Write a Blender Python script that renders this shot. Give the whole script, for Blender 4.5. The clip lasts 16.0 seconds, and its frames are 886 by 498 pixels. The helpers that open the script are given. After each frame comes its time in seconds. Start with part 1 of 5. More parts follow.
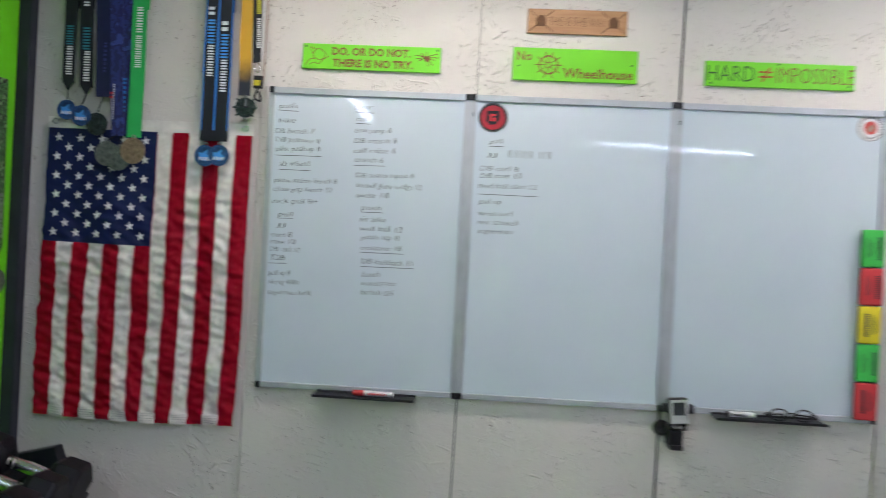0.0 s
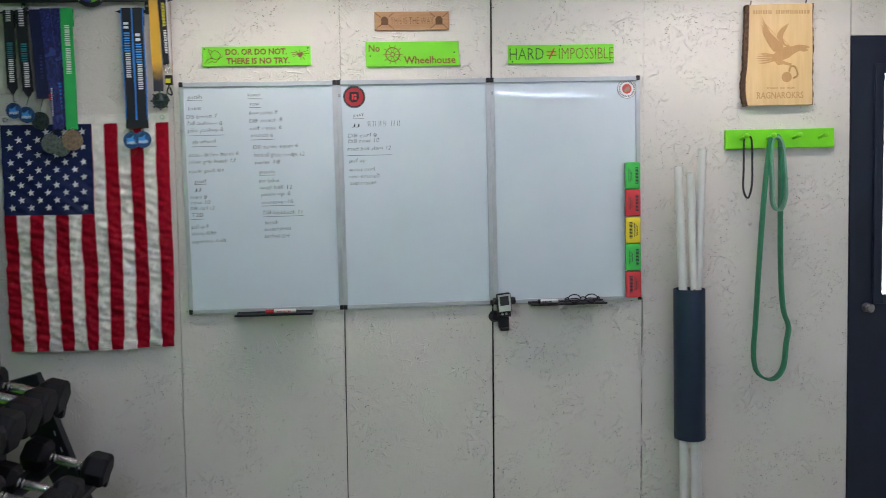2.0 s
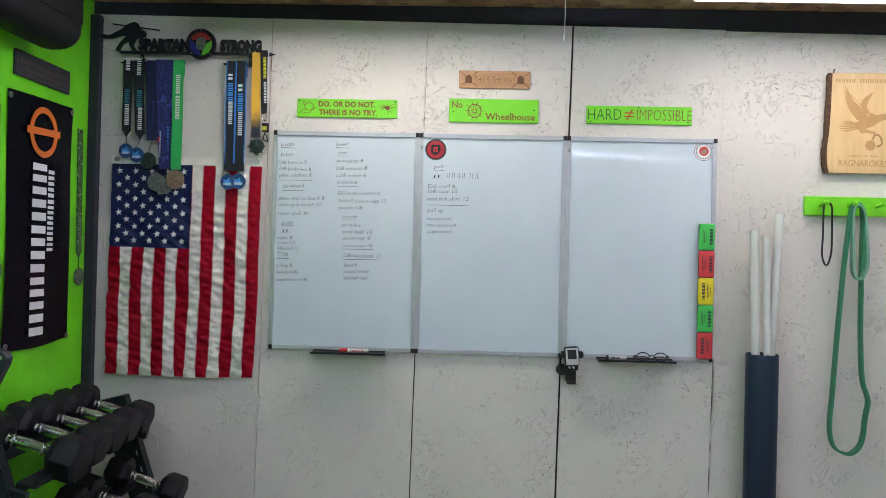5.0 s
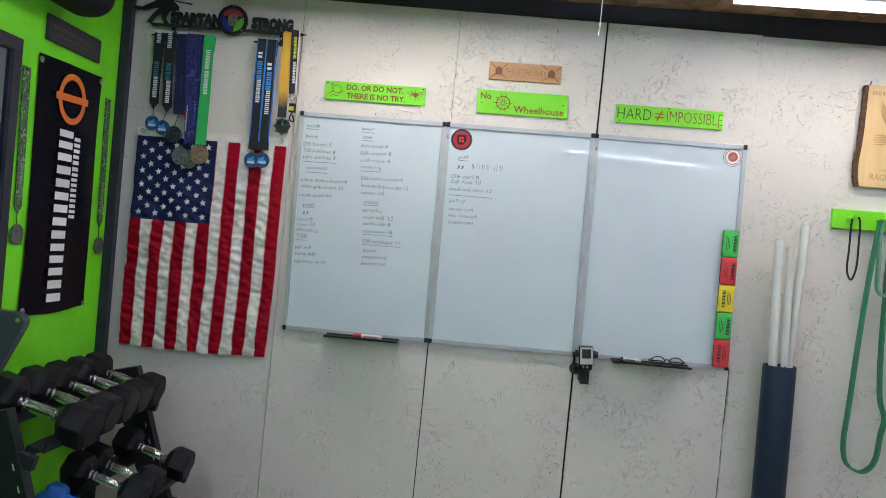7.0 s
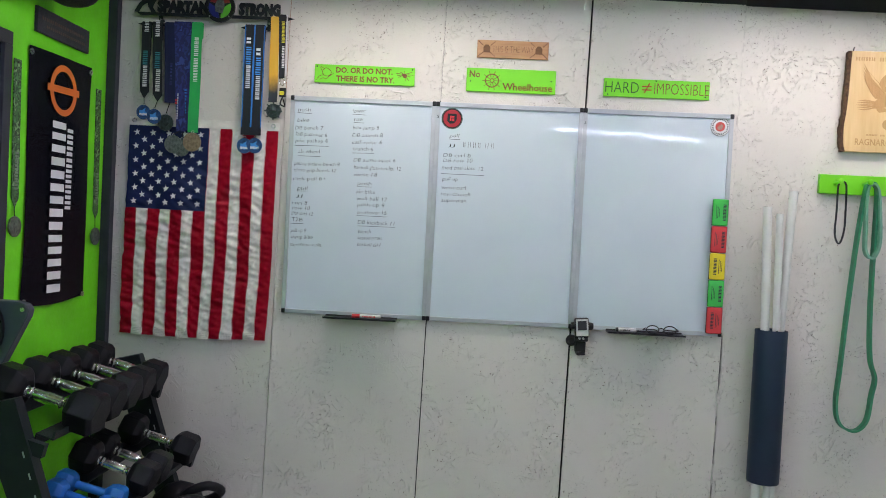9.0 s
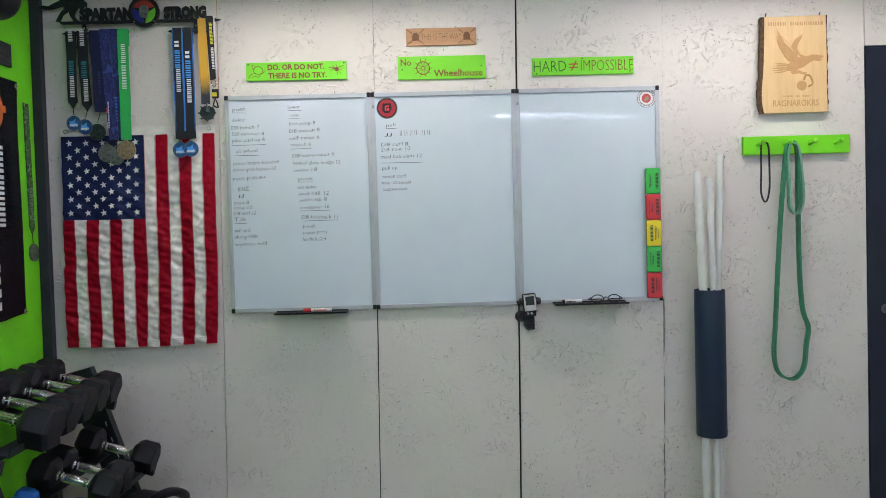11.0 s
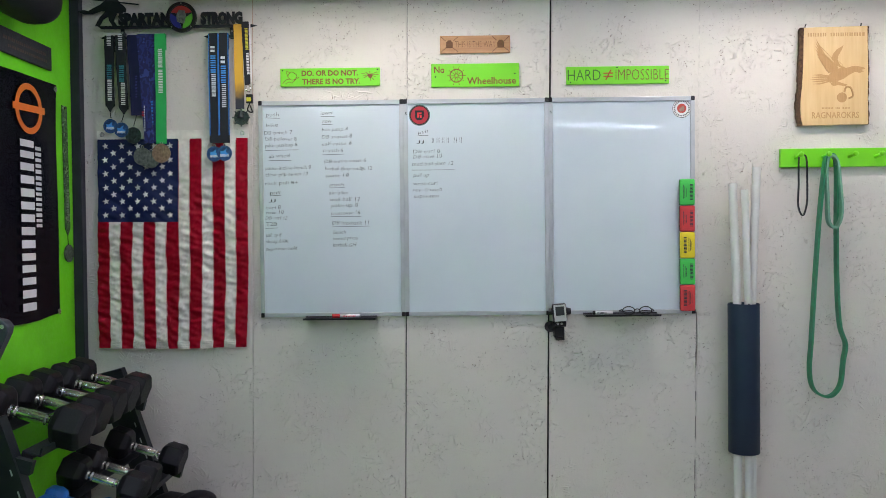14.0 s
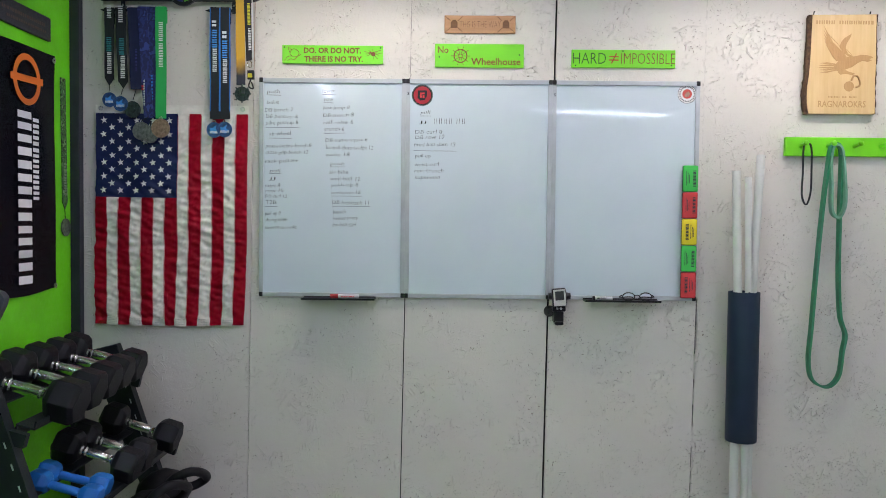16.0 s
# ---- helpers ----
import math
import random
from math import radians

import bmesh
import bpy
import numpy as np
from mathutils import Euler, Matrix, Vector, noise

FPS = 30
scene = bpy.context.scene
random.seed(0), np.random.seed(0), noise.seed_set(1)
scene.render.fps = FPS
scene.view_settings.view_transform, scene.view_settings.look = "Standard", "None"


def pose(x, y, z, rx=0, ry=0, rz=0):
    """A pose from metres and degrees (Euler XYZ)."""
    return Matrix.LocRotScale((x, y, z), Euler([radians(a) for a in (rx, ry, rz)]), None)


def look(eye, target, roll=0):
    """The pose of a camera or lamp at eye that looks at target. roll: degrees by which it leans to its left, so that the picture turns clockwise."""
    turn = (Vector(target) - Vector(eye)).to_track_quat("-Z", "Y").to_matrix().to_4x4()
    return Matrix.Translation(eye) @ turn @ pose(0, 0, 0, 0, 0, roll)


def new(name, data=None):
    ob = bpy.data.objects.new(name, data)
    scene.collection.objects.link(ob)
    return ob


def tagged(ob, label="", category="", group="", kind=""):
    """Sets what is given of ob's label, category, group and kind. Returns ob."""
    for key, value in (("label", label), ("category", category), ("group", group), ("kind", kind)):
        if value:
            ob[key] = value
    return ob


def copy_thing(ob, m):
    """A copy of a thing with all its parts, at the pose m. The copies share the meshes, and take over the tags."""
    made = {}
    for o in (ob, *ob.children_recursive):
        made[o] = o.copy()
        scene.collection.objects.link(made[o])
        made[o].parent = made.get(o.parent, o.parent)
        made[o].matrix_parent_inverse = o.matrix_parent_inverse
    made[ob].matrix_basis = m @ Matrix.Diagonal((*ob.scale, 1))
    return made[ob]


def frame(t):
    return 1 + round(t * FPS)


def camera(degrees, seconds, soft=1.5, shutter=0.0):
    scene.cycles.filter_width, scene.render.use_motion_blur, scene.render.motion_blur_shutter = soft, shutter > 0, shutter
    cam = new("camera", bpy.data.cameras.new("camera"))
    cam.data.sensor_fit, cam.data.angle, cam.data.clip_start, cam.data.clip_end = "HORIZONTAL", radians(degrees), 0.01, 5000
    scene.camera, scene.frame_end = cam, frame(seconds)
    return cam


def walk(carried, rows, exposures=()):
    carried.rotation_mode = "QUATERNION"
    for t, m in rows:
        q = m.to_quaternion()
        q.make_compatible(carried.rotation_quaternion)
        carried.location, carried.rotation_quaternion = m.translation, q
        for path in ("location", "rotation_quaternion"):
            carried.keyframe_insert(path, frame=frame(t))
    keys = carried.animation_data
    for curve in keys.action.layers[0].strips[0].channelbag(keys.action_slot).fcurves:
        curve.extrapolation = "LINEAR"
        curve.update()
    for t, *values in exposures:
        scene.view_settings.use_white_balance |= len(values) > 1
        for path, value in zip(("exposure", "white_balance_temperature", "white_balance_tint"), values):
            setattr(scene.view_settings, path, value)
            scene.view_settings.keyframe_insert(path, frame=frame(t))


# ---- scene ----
cam = camera(58.8, 16.0, 0.2, 0.5)
PATH = [
    (0, (-0.238, -2.366, 1.426), (-0.347, -0.369, 1.426), 2.9),
    (0.5, (-0.069, -2.605, 1.472), (-0.047, -0.606, 1.436), 4.0),
    (1, (-0.039, -2.824, 1.479), (0.119, -0.83, 1.468), 2.1),
    (1.5, (-0.133, -3.059, 1.456), (0.088, -1.072, 1.384), -1.8),
    (2, (-0.101, -3.175, 1.427), (0.026, -1.184, 1.292), -1.4),
    (2.5, (-0.1, -3.233, 1.398), (-0.015, -1.238, 1.277), -0.7),
    (3, (-0.075, -3.264, 1.391), (-0.075, -1.264, 1.341), -1.0),
    (3.5, (-0.065, -3.257, 1.393), (-0.114, -1.257, 1.393), -0.8),
    (4, (-0.065, -3.26, 1.399), (-0.121, -1.261, 1.404), -0.1),
    (6.5, (-0.084, -3.273, 1.395), (-0.202, -1.277, 1.41), 4.1),
    (7, (-0.092, -3.249, 1.382), (-0.205, -1.252, 1.375), 4.9),
    (7.5, (-0.105, -3.24, 1.38), (-0.198, -1.242, 1.339), 4.9),
    (8, (-0.103, -3.248, 1.376), (-0.195, -1.251, 1.316), 4.5),
    (8.2, (-0.101, -3.256, 1.373), (-0.201, -1.259, 1.318), 4.5),
    (10.3, (-0.107, -3.334, 1.328), (-0.116, -1.334, 1.286), -0.8),
    (10.5, (-0.093, -3.339, 1.324), (-0.083, -1.339, 1.279), -0.9),
    (11, (-0.091, -3.341, 1.323), (-0.047, -1.342, 1.265), -1.6),
    (11.5, (-0.088, -3.336, 1.332), (-0.041, -1.337, 1.27), -1.8),
    (12, (-0.087, -3.342, 1.323), (-0.06, -1.343, 1.277), -1.4),
    (12.5, (-0.1, -3.341, 1.327), (-0.091, -1.342, 1.287), -1.2),
    (13, (-0.108, -3.329, 1.33), (-0.123, -1.329, 1.295), -1.3),
    (13.5, (-0.106, -3.327, 1.321), (-0.139, -1.327, 1.289), -1.1),
    (14, (-0.106, -3.326, 1.322), (-0.129, -1.326, 1.286), -0.6),
    (14.5, (-0.121, -3.32, 1.326), (-0.13, -1.32, 1.281), -0.3),
    (15, (-0.118, -3.318, 1.324), (-0.129, -1.319, 1.272), -0.4),
    (15.5, (-0.118, -3.311, 1.307), (-0.141, -1.312, 1.252), 0.0),
    (16, (-0.118, -3.303, 1.302), (-0.134, -1.304, 1.232), 0.6),
]
walk(cam, [(t, look(eye, target, roll)) for t, eye, target, roll in PATH], [(0, -0.12), (0.4, -0.16), (0.8, -0.26), (1.3, -0.34), (1.8, -0.28), (2.4, -0.1), (3.0, -0.06), (16, -0.03)])

# ---- world and light ----
world = bpy.data.worlds.new("world")
world.use_nodes = True
scene.world = world
wn = world.node_tree.nodes
sky = wn.new("ShaderNodeTexSky")
sky.sky_type, sky.sun_disc, sky.sun_elevation, sky.sun_rotation = "NISHITA", False, radians(35), radians(20)
world.node_tree.links.new(sky.outputs[0], wn["Background"].inputs[0])
wn["Background"].inputs[1].default_value = 0.1
LAMP_NEAR, LAMP_FILL, LAMP_FAR, DAY = 28.5, 46.0, 120.0, 9.0
scene.view_settings.exposure = 0.0


# ---- materials ----
def nodes(name):
    m = bpy.data.materials.new(name)
    m.use_nodes = True
    t = m.node_tree
    return m, t.nodes, t.links, t.nodes["Principled BSDF"]


def N(ns, kind, **kw):
    n = ns.new("ShaderNode" + kind)
    for k, v in kw.items():
        setattr(n, k, v)
    return n


def ramp(ns, ls, src, stops):
    r = ns.new("ShaderNodeValToRGB")
    e = r.color_ramp.elements
    while len(e) < len(stops):
        e.new(0.5)
    for el, (p, c) in zip(e, stops):
        el.position = p
        el.color = (c, c, c, 1) if isinstance(c, (int, float)) else (*c, 1)
    ls.new(src, r.inputs[0])
    return r.outputs[0]


def mixc(ns, ls, fac, a, b, mode="MIX"):
    m = ns.new("ShaderNodeMix")
    m.data_type, m.blend_type = "RGBA", mode
    for sock, v in ((m.inputs[0], fac), (m.inputs[6], a), (m.inputs[7], b)):
        if isinstance(v, bpy.types.NodeSocket):
            ls.new(v, sock)
        elif isinstance(v, (int, float)):
            sock.default_value = v
        else:
            sock.default_value = (*v, 1)
    return m.outputs[2]


def bump(ns, ls, bsdf, height, strength, dist):
    b = ns.new("ShaderNodeBump")
    b.inputs["Strength"].default_value, b.inputs["Distance"].default_value = strength, dist
    ls.new(height, b.inputs["Height"])
    ls.new(b.outputs[0], bsdf.inputs["Normal"])
    return b


def tex(ns, ls, kind, scale, vec=None, **kw):
    n = ns.new("ShaderNodeTex" + kind)
    if vec is None:
        vec = ns.new("ShaderNodeTexCoord").outputs["Object"]
    ls.new(vec, n.inputs["Vector"])
    n.inputs["Scale"].default_value = scale
    for k, v in kw.items():
        n.inputs[k].default_value = v
    return n


def paint(name, col, rough=0.5, metal=0.0, vary=0.12, scale=18.0, bumpy=0.0, bscale=250.0, coat=0.0, spec=0.5):
    """Plain surface with two scales of wear: a slow drift in colour and fine grain in gloss and relief."""
    m, ns, ls, b = nodes(name)
    n1 = tex(ns, ls, "Noise", scale, Detail=4.0)
    n2 = tex(ns, ls, "Noise", bscale, Detail=2.0)
    dark = tuple(c * (1 - vary) for c in col)
    light = tuple(min(1, c * (1 + vary)) for c in col)
    ls.new(mixc(ns, ls, ramp(ns, ls, n1.outputs[0], [(0.3, 0.0), (0.7, 1.0)]), dark, light), b.inputs["Base Color"])
    ls.new(ramp(ns, ls, n2.outputs[0], [(0.3, max(0, rough - 0.08)), (0.7, min(1, rough + 0.08))]), b.inputs["Roughness"])
    b.inputs["Metallic"].default_value = metal
    b.inputs["Coat Weight"].default_value = coat
    b.inputs["Specular IOR Level"].default_value = spec
    if bumpy:
        bump(ns, ls, b, n2.outputs[0], bumpy, 0.002)
    return m


def strands(ns, ls, plane, scale, stretch):
    """Height of pressed wood strands: cells, each with its own direction, crossed by stretched noise. plane: axes of the board."""
    co = ns.new("ShaderNodeTexCoord").outputs["Object"]
    sep = ns.new("ShaderNodeSeparateXYZ")
    ls.new(co, sep.inputs[0])
    cmb = ns.new("ShaderNodeCombineXYZ")
    ls.new(sep.outputs[plane[0]], cmb.inputs[0])
    ls.new(sep.outputs[plane[1]], cmb.inputs[1])
    warp = tex(ns, ls, "Noise", scale * 0.8, cmb.outputs[0], Detail=2.0)
    add = ns.new("ShaderNodeVectorMath")
    add.operation = "MULTIPLY_ADD"
    ls.new(warp.outputs[1], add.inputs[0])
    add.inputs[1].default_value = (0.9 / scale,) * 3
    ls.new(cmb.outputs[0], add.inputs[2])
    vor = tex(ns, ls, "Voronoi", scale, add.outputs[0], Randomness=1.0)
    sepc = ns.new("ShaderNodeSeparateColor")
    ls.new(vor.outputs["Color"], sepc.inputs[0])
    ang = N(ns, "Math", operation="MULTIPLY")
    ls.new(sepc.outputs[0], ang.inputs[0])
    ang.inputs[1].default_value = math.pi
    rot = ns.new("ShaderNodeVectorRotate")
    rot.rotation_type = "Z_AXIS"
    ls.new(cmb.outputs[0], rot.inputs["Vector"])
    ls.new(ang.outputs[0], rot.inputs["Angle"])
    mp = ns.new("ShaderNodeMapping")
    mp.inputs["Scale"].default_value = (1.0, stretch, 1.0)
    ls.new(rot.outputs[0], mp.inputs["Vector"])
    fib = tex(ns, ls, "Noise", scale * 1.6, mp.outputs[0], Detail=3.0, Roughness=0.6)
    return cmb.outputs[0], sepc, fib.outputs[0], vor


def dashes(ns, ls, co, angle, seed, along, across, lo, hi):
    """Short straight marks that all run one way: stretched noise, cut off low."""
    mp = ns.new("ShaderNodeMapping")
    mp.inputs["Rotation"].default_value = (0, 0, radians(angle))
    mp.inputs["Location"].default_value = (seed, seed * 0.37, 0)
    ls.new(co, mp.inputs["Vector"])
    sc = ns.new("ShaderNodeVectorMath")
    sc.operation = "MULTIPLY"
    sc.inputs[1].default_value = (along, across, 1.0)
    ls.new(mp.outputs[0], sc.inputs[0])
    n = tex(ns, ls, "Noise", 1.0, sc.outputs[0], Detail=1.0)
    n.noise_dimensions = "2D"
    return ramp(ns, ls, n.outputs[0], [(lo, 0.0), (hi, 1.0)])


def osb_paint(name, col):
    """Painted strand board: smooth paint, here and there the straight edges of strands, and short dark pits."""
    m, ns, ls, b = nodes(name)
    sep = ns.new("ShaderNodeSeparateXYZ")
    ls.new(ns.new("ShaderNodeTexCoord").outputs["Object"], sep.inputs[0])
    cmb = ns.new("ShaderNodeCombineXYZ")
    ls.new(sep.outputs[0], cmb.inputs[0])
    ls.new(sep.outputs[2], cmb.inputs[1])
    warp = tex(ns, ls, "Noise", 14.0, cmb.outputs[0], Detail=1.0)
    bend = ns.new("ShaderNodeVectorMath")
    bend.operation = "MULTIPLY_ADD"
    ls.new(warp.outputs[1], bend.inputs[0])
    bend.inputs[1].default_value = (0.010, 0.010, 0)
    ls.new(cmb.outputs[0], bend.inputs[2])
    co = bend.outputs[0]

    def two(op, a, c):
        n = N(ns, "Math", operation=op)
        for sock, v in zip(n.inputs, (a, c)):
            if isinstance(v, (int, float)):
                sock.default_value = v
            else:
                ls.new(v, sock)
        return n.outputs[0]

    fine = tex(ns, ls, "Noise", 140.0, co, Detail=3.0).outputs[0]
    mid = tex(ns, ls, "Noise", 30.0, co, Detail=3.0).outputs[0]
    big = tex(ns, ls, "Noise", 2.3, co, Detail=3.0).outputs[0]
    swarm = ramp(ns, ls, tex(ns, ls, "Noise", 6.0, co, Detail=2.0).outputs[0], [(0.42, 0.05), (0.60, 1.0)])
    ridge, pits = None, None
    for k, a in enumerate((12, 49, 83, 118, 157)):
        spot = ramp(ns, ls, tex(ns, ls, "Noise", 9.0 + 1.7 * k, co, Detail=1.0).outputs[0], [(0.50, 0.0), (0.60, 1.0)])
        r = two("MULTIPLY", dashes(ns, ls, co, a, 1.7 + k * 2.3, 17.0, 110.0, 0.64, 0.78), spot)
        p = dashes(ns, ls, co, a + 9, 7.9 + k * 4.1, 50.0, 150.0, 0.785, 0.825)
        ridge = r if ridge is None else two("MAXIMUM", ridge, r)
        pits = p if pits is None else two("MAXIMUM", pits, p)
    pits = two("MULTIPLY", pits, swarm)
    base = mixc(ns, ls, ramp(ns, ls, big, [(0.3, 0.0), (0.7, 1.0)]), tuple(c * 0.95 for c in col), tuple(c * 1.03 for c in col))
    base = mixc(ns, ls, two("MULTIPLY", pits, 0.9), base, (0.15, 0.115, 0.085))
    ls.new(base, b.inputs["Base Color"])
    b.inputs["Roughness"].default_value = 0.5
    h = two("MULTIPLY", ridge, two("MULTIPLY", swarm, 0.55))
    for v, w in ((fine, 0.10), (mid, 0.30), (pits, -0.9)):
        h = two("ADD", h, two("MULTIPLY", v, w))
    bump(ns, ls, b, h, 1.0, 0.0070)
    return m


def osb_raw(name):
    """Bare strand board, flakes of several browns."""
    m, ns, ls, b = nodes(name)
    co, cell, fib, vor = strands(ns, ls, (0, 1), 16.0, 7.0)
    tone = ramp(ns, ls, cell.outputs[2], [(0.0, (0.16, 0.085, 0.035)), (0.5, (0.36, 0.21, 0.10)), (1.0, (0.52, 0.35, 0.19))])
    ls.new(mixc(ns, ls, ramp(ns, ls, fib, [(0.3, 0.0), (0.75, 0.8)]), tone, (0.13, 0.07, 0.03)), b.inputs["Base Color"])
    b.inputs["Roughness"].default_value = 0.7
    bump(ns, ls, b, fib, 0.5, 0.004)
    return m


def wood(name, a, c, scale=10.0, axis=0, rough=0.5):
    m, ns, ls, b = nodes(name)
    co = ns.new("ShaderNodeTexCoord").outputs["Object"]
    mp = ns.new("ShaderNodeMapping")
    s = [9.0, 9.0, 9.0]
    s[axis] = 0.6
    mp.inputs["Scale"].default_value = s
    ls.new(co, mp.inputs["Vector"])
    g = tex(ns, ls, "Noise", scale, mp.outputs[0], Detail=5.0, Roughness=0.65)
    w = tex(ns, ls, "Noise", 4.0, co, Detail=2.0)
    col = mixc(ns, ls, ramp(ns, ls, g.outputs[0], [(0.3, 0.0), (0.7, 1.0)]), a, c)
    col = mixc(ns, ls, ramp(ns, ls, w.outputs[0], [(0.4, 0.0), (0.8, 0.35)]), col, tuple(x * 0.7 for x in a))
    ls.new(col, b.inputs["Base Color"])
    b.inputs["Roughness"].default_value = rough
    bump(ns, ls, b, g.outputs[0], 0.15, 0.002)
    return m


def cloth(name, col, rough=0.75, weave=900.0, spec=0.3):
    m, ns, ls, b = nodes(name)
    n = tex(ns, ls, "Noise", 30.0, Detail=3.0)
    ls.new(mixc(ns, ls, ramp(ns, ls, n.outputs[0], [(0.3, 0.0), (0.7, 1.0)]), tuple(c * 0.86 for c in col), tuple(min(1, c * 1.08) for c in col)), b.inputs["Base Color"])
    b.inputs["Roughness"].default_value = rough
    b.inputs["Specular IOR Level"].default_value = spec
    w = tex(ns, ls, "Noise", weave, Detail=1.0)
    bump(ns, ls, b, w.outputs[0], 0.15, 0.001)
    return m


def blotch(name, cols, scale):
    """Printed cloth in blotches of a few colours."""
    m, ns, ls, b = nodes(name)
    n = tex(ns, ls, "Noise", scale, Detail=3.0)
    k = len(cols)
    r = ns.new("ShaderNodeValToRGB")
    r.color_ramp.interpolation = "CONSTANT"
    e = r.color_ramp.elements
    while len(e) < k:
        e.new(0.5)
    for i, c in enumerate(cols):
        e[i].position = 0.0 if i == 0 else 0.32 + 0.36 * i / k
        e[i].color = (*c, 1)
    ls.new(n.outputs[0], r.inputs[0])
    ls.new(r.outputs[0], b.inputs["Base Color"])
    b.inputs["Roughness"].default_value = 0.6
    return m


def fade(name, a, c, z0, z1):
    """Ribbon dyed from colour a above to c below."""
    m, ns, ls, b = nodes(name)
    sep = ns.new("ShaderNodeSeparateXYZ")
    ls.new(ns.new("ShaderNodeTexCoord").outputs["Object"], sep.inputs[0])
    mr = ns.new("ShaderNodeMapRange")
    ls.new(sep.outputs[2], mr.inputs[0])
    mr.inputs[1].default_value, mr.inputs[2].default_value = z0, z1
    n = tex(ns, ls, "Noise", 40.0, Detail=2.0)
    ad = N(ns, "Math", operation="MULTIPLY_ADD")
    ls.new(n.outputs[0], ad.inputs[0]); ad.inputs[1].default_value = 0.3; ls.new(mr.outputs[0], ad.inputs[2])
    ls.new(ramp(ns, ls, ad.outputs[0], [(0.3, c), (0.75, a)]), b.inputs["Base Color"])
    b.inputs["Roughness"].default_value = 0.5
    return m


def glow(name, col, power):
    m, ns, ls, b = nodes(name)
    b.inputs["Base Color"].default_value = (0.9, 0.9, 0.9, 1)
    b.inputs["Emission Color"].default_value = (*col, 1)
    b.inputs["Emission Strength"].default_value = power
    return m


M_WALL = osb_paint("painted strand board", (0.66, 0.63, 0.575))
M_GREEN = paint("lime wall paint", (0.155, 0.67, 0.013), 0.45, vary=0.14, scale=5.0, bumpy=0.35, bscale=60)
M_CEIL = osb_raw("bare strand board")
# unseen walls behind the camera, kept pale to throw light back
M_PLAIN = paint("pale bounce wall", (0.70, 0.69, 0.66), 0.7, vary=0.06, scale=3, bumpy=0.2)
# floor lies out of view; its pale tone is set to bounce light upward
M_FLOOR = paint("unseen floor in pale grey for bounce light", (0.45, 0.445, 0.44), 0.7, vary=0.3, scale=40, bumpy=0.5, bscale=400)
M_TRIM = paint("charcoal trim paint", (0.020, 0.022, 0.032), 0.5, spec=0.4, vary=0.25, scale=12, bumpy=0.15)
M_GAP = paint("dark gap", (0.012, 0.010, 0.009), 0.9)
M_CAULK = paint("old caulk", (0.62, 0.59, 0.54), 0.7, vary=0.15, scale=60, bumpy=0.6, bscale=120)
M_NAVY = paint("navy door paint", (0.009, 0.014, 0.028), 0.4, spec=0.35, vary=0.2, scale=6, bumpy=0.1)
M_STEEL = paint("brushed steel", (0.55, 0.55, 0.55), 0.3, 1.0)
M_CHROME = paint("chrome", (0.78, 0.78, 0.78), 0.16, 1.0, vary=0.05)
M_BOARD, ns_, ls_, b_ = nodes("whiteboard enamel")
b_.inputs["Roughness"].default_value = 0.02
b_.inputs["Specular IOR Level"].default_value = 0.12
smear = tex(ns_, ls_, "Noise", 4.0, Detail=5.0)
ls_.new(mixc(ns_, ls_, ramp(ns_, ls_, smear.outputs[0], [(0.35, 0.0), (0.7, 1.0)]), (0.555, 0.635, 0.69), (0.595, 0.672, 0.722)), b_.inputs["Base Color"])
bump(ns_, ls_, b_, tex(ns_, ls_, "Noise", 11.0, Detail=1.0).outputs[0], 0.055, 0.004)
M_ALU = paint("satin aluminium", (0.46, 0.49, 0.51), 0.42, 0.45, vary=0.06)
M_BLACK = paint("black plastic", (0.008, 0.008, 0.009), 0.4, spec=0.35, vary=0.2)
M_INK = paint("faded marker ink", (0.028, 0.036, 0.044), 0.7, vary=0.5, scale=30)
M_SIGN = paint("lime sign paint", (0.17, 0.64, 0.012), 0.4, vary=0.06, scale=8, bumpy=0.1)
M_ENGR = wood("engraved raw wood", (0.17, 0.055, 0.018), (0.26, 0.10, 0.035), 30, 0, 0.8)
M_CEDAR = wood("cedar board", (0.36, 0.18, 0.075), (0.50, 0.28, 0.13), 8, 0)
M_BURN = wood("burnt engraving", (0.11, 0.05, 0.02), (0.17, 0.08, 0.03), 30, 0, 0.8)
M_PINE = wood("oiled maple", (0.62, 0.42, 0.19), (0.72, 0.53, 0.27), 5, 2, 0.4)
M_ETCH = wood("light etching", (0.43, 0.25, 0.10), (0.54, 0.33, 0.14), 30, 2, 0.7)
M_BARK = paint("bark", (0.085, 0.045, 0.022), 0.9, vary=0.6, scale=90, bumpy=1.0, bscale=160)
M_RED = cloth("red nylon", (0.30, 0.0015, 0.014), 0.40, spec=0.13)
M_HEMTHREAD = cloth("grey thread", (0.30, 0.29, 0.28), 0.7)
M_WHITE = cloth("white nylon", (0.76, 0.74, 0.68), 0.32)
M_BLUE = cloth("navy nylon", (0.005, 0.012, 0.068), 0.5)
M_STAR = cloth("white embroidery", (0.78, 0.78, 0.76), 0.7)
M_RUBBER = paint("black rubber", (0.007, 0.007, 0.009), 0.5, spec=0.26, vary=0.25, scale=25, bumpy=0.3, bscale=300)
M_FRAME = paint("black powder coat", (0.011, 0.014, 0.017), 0.42, spec=0.3, vary=0.2, bumpy=0.15, bscale=500)
M_BLUEDB = paint("blue vinyl", (0.008, 0.13, 0.46), 0.45, vary=0.1)
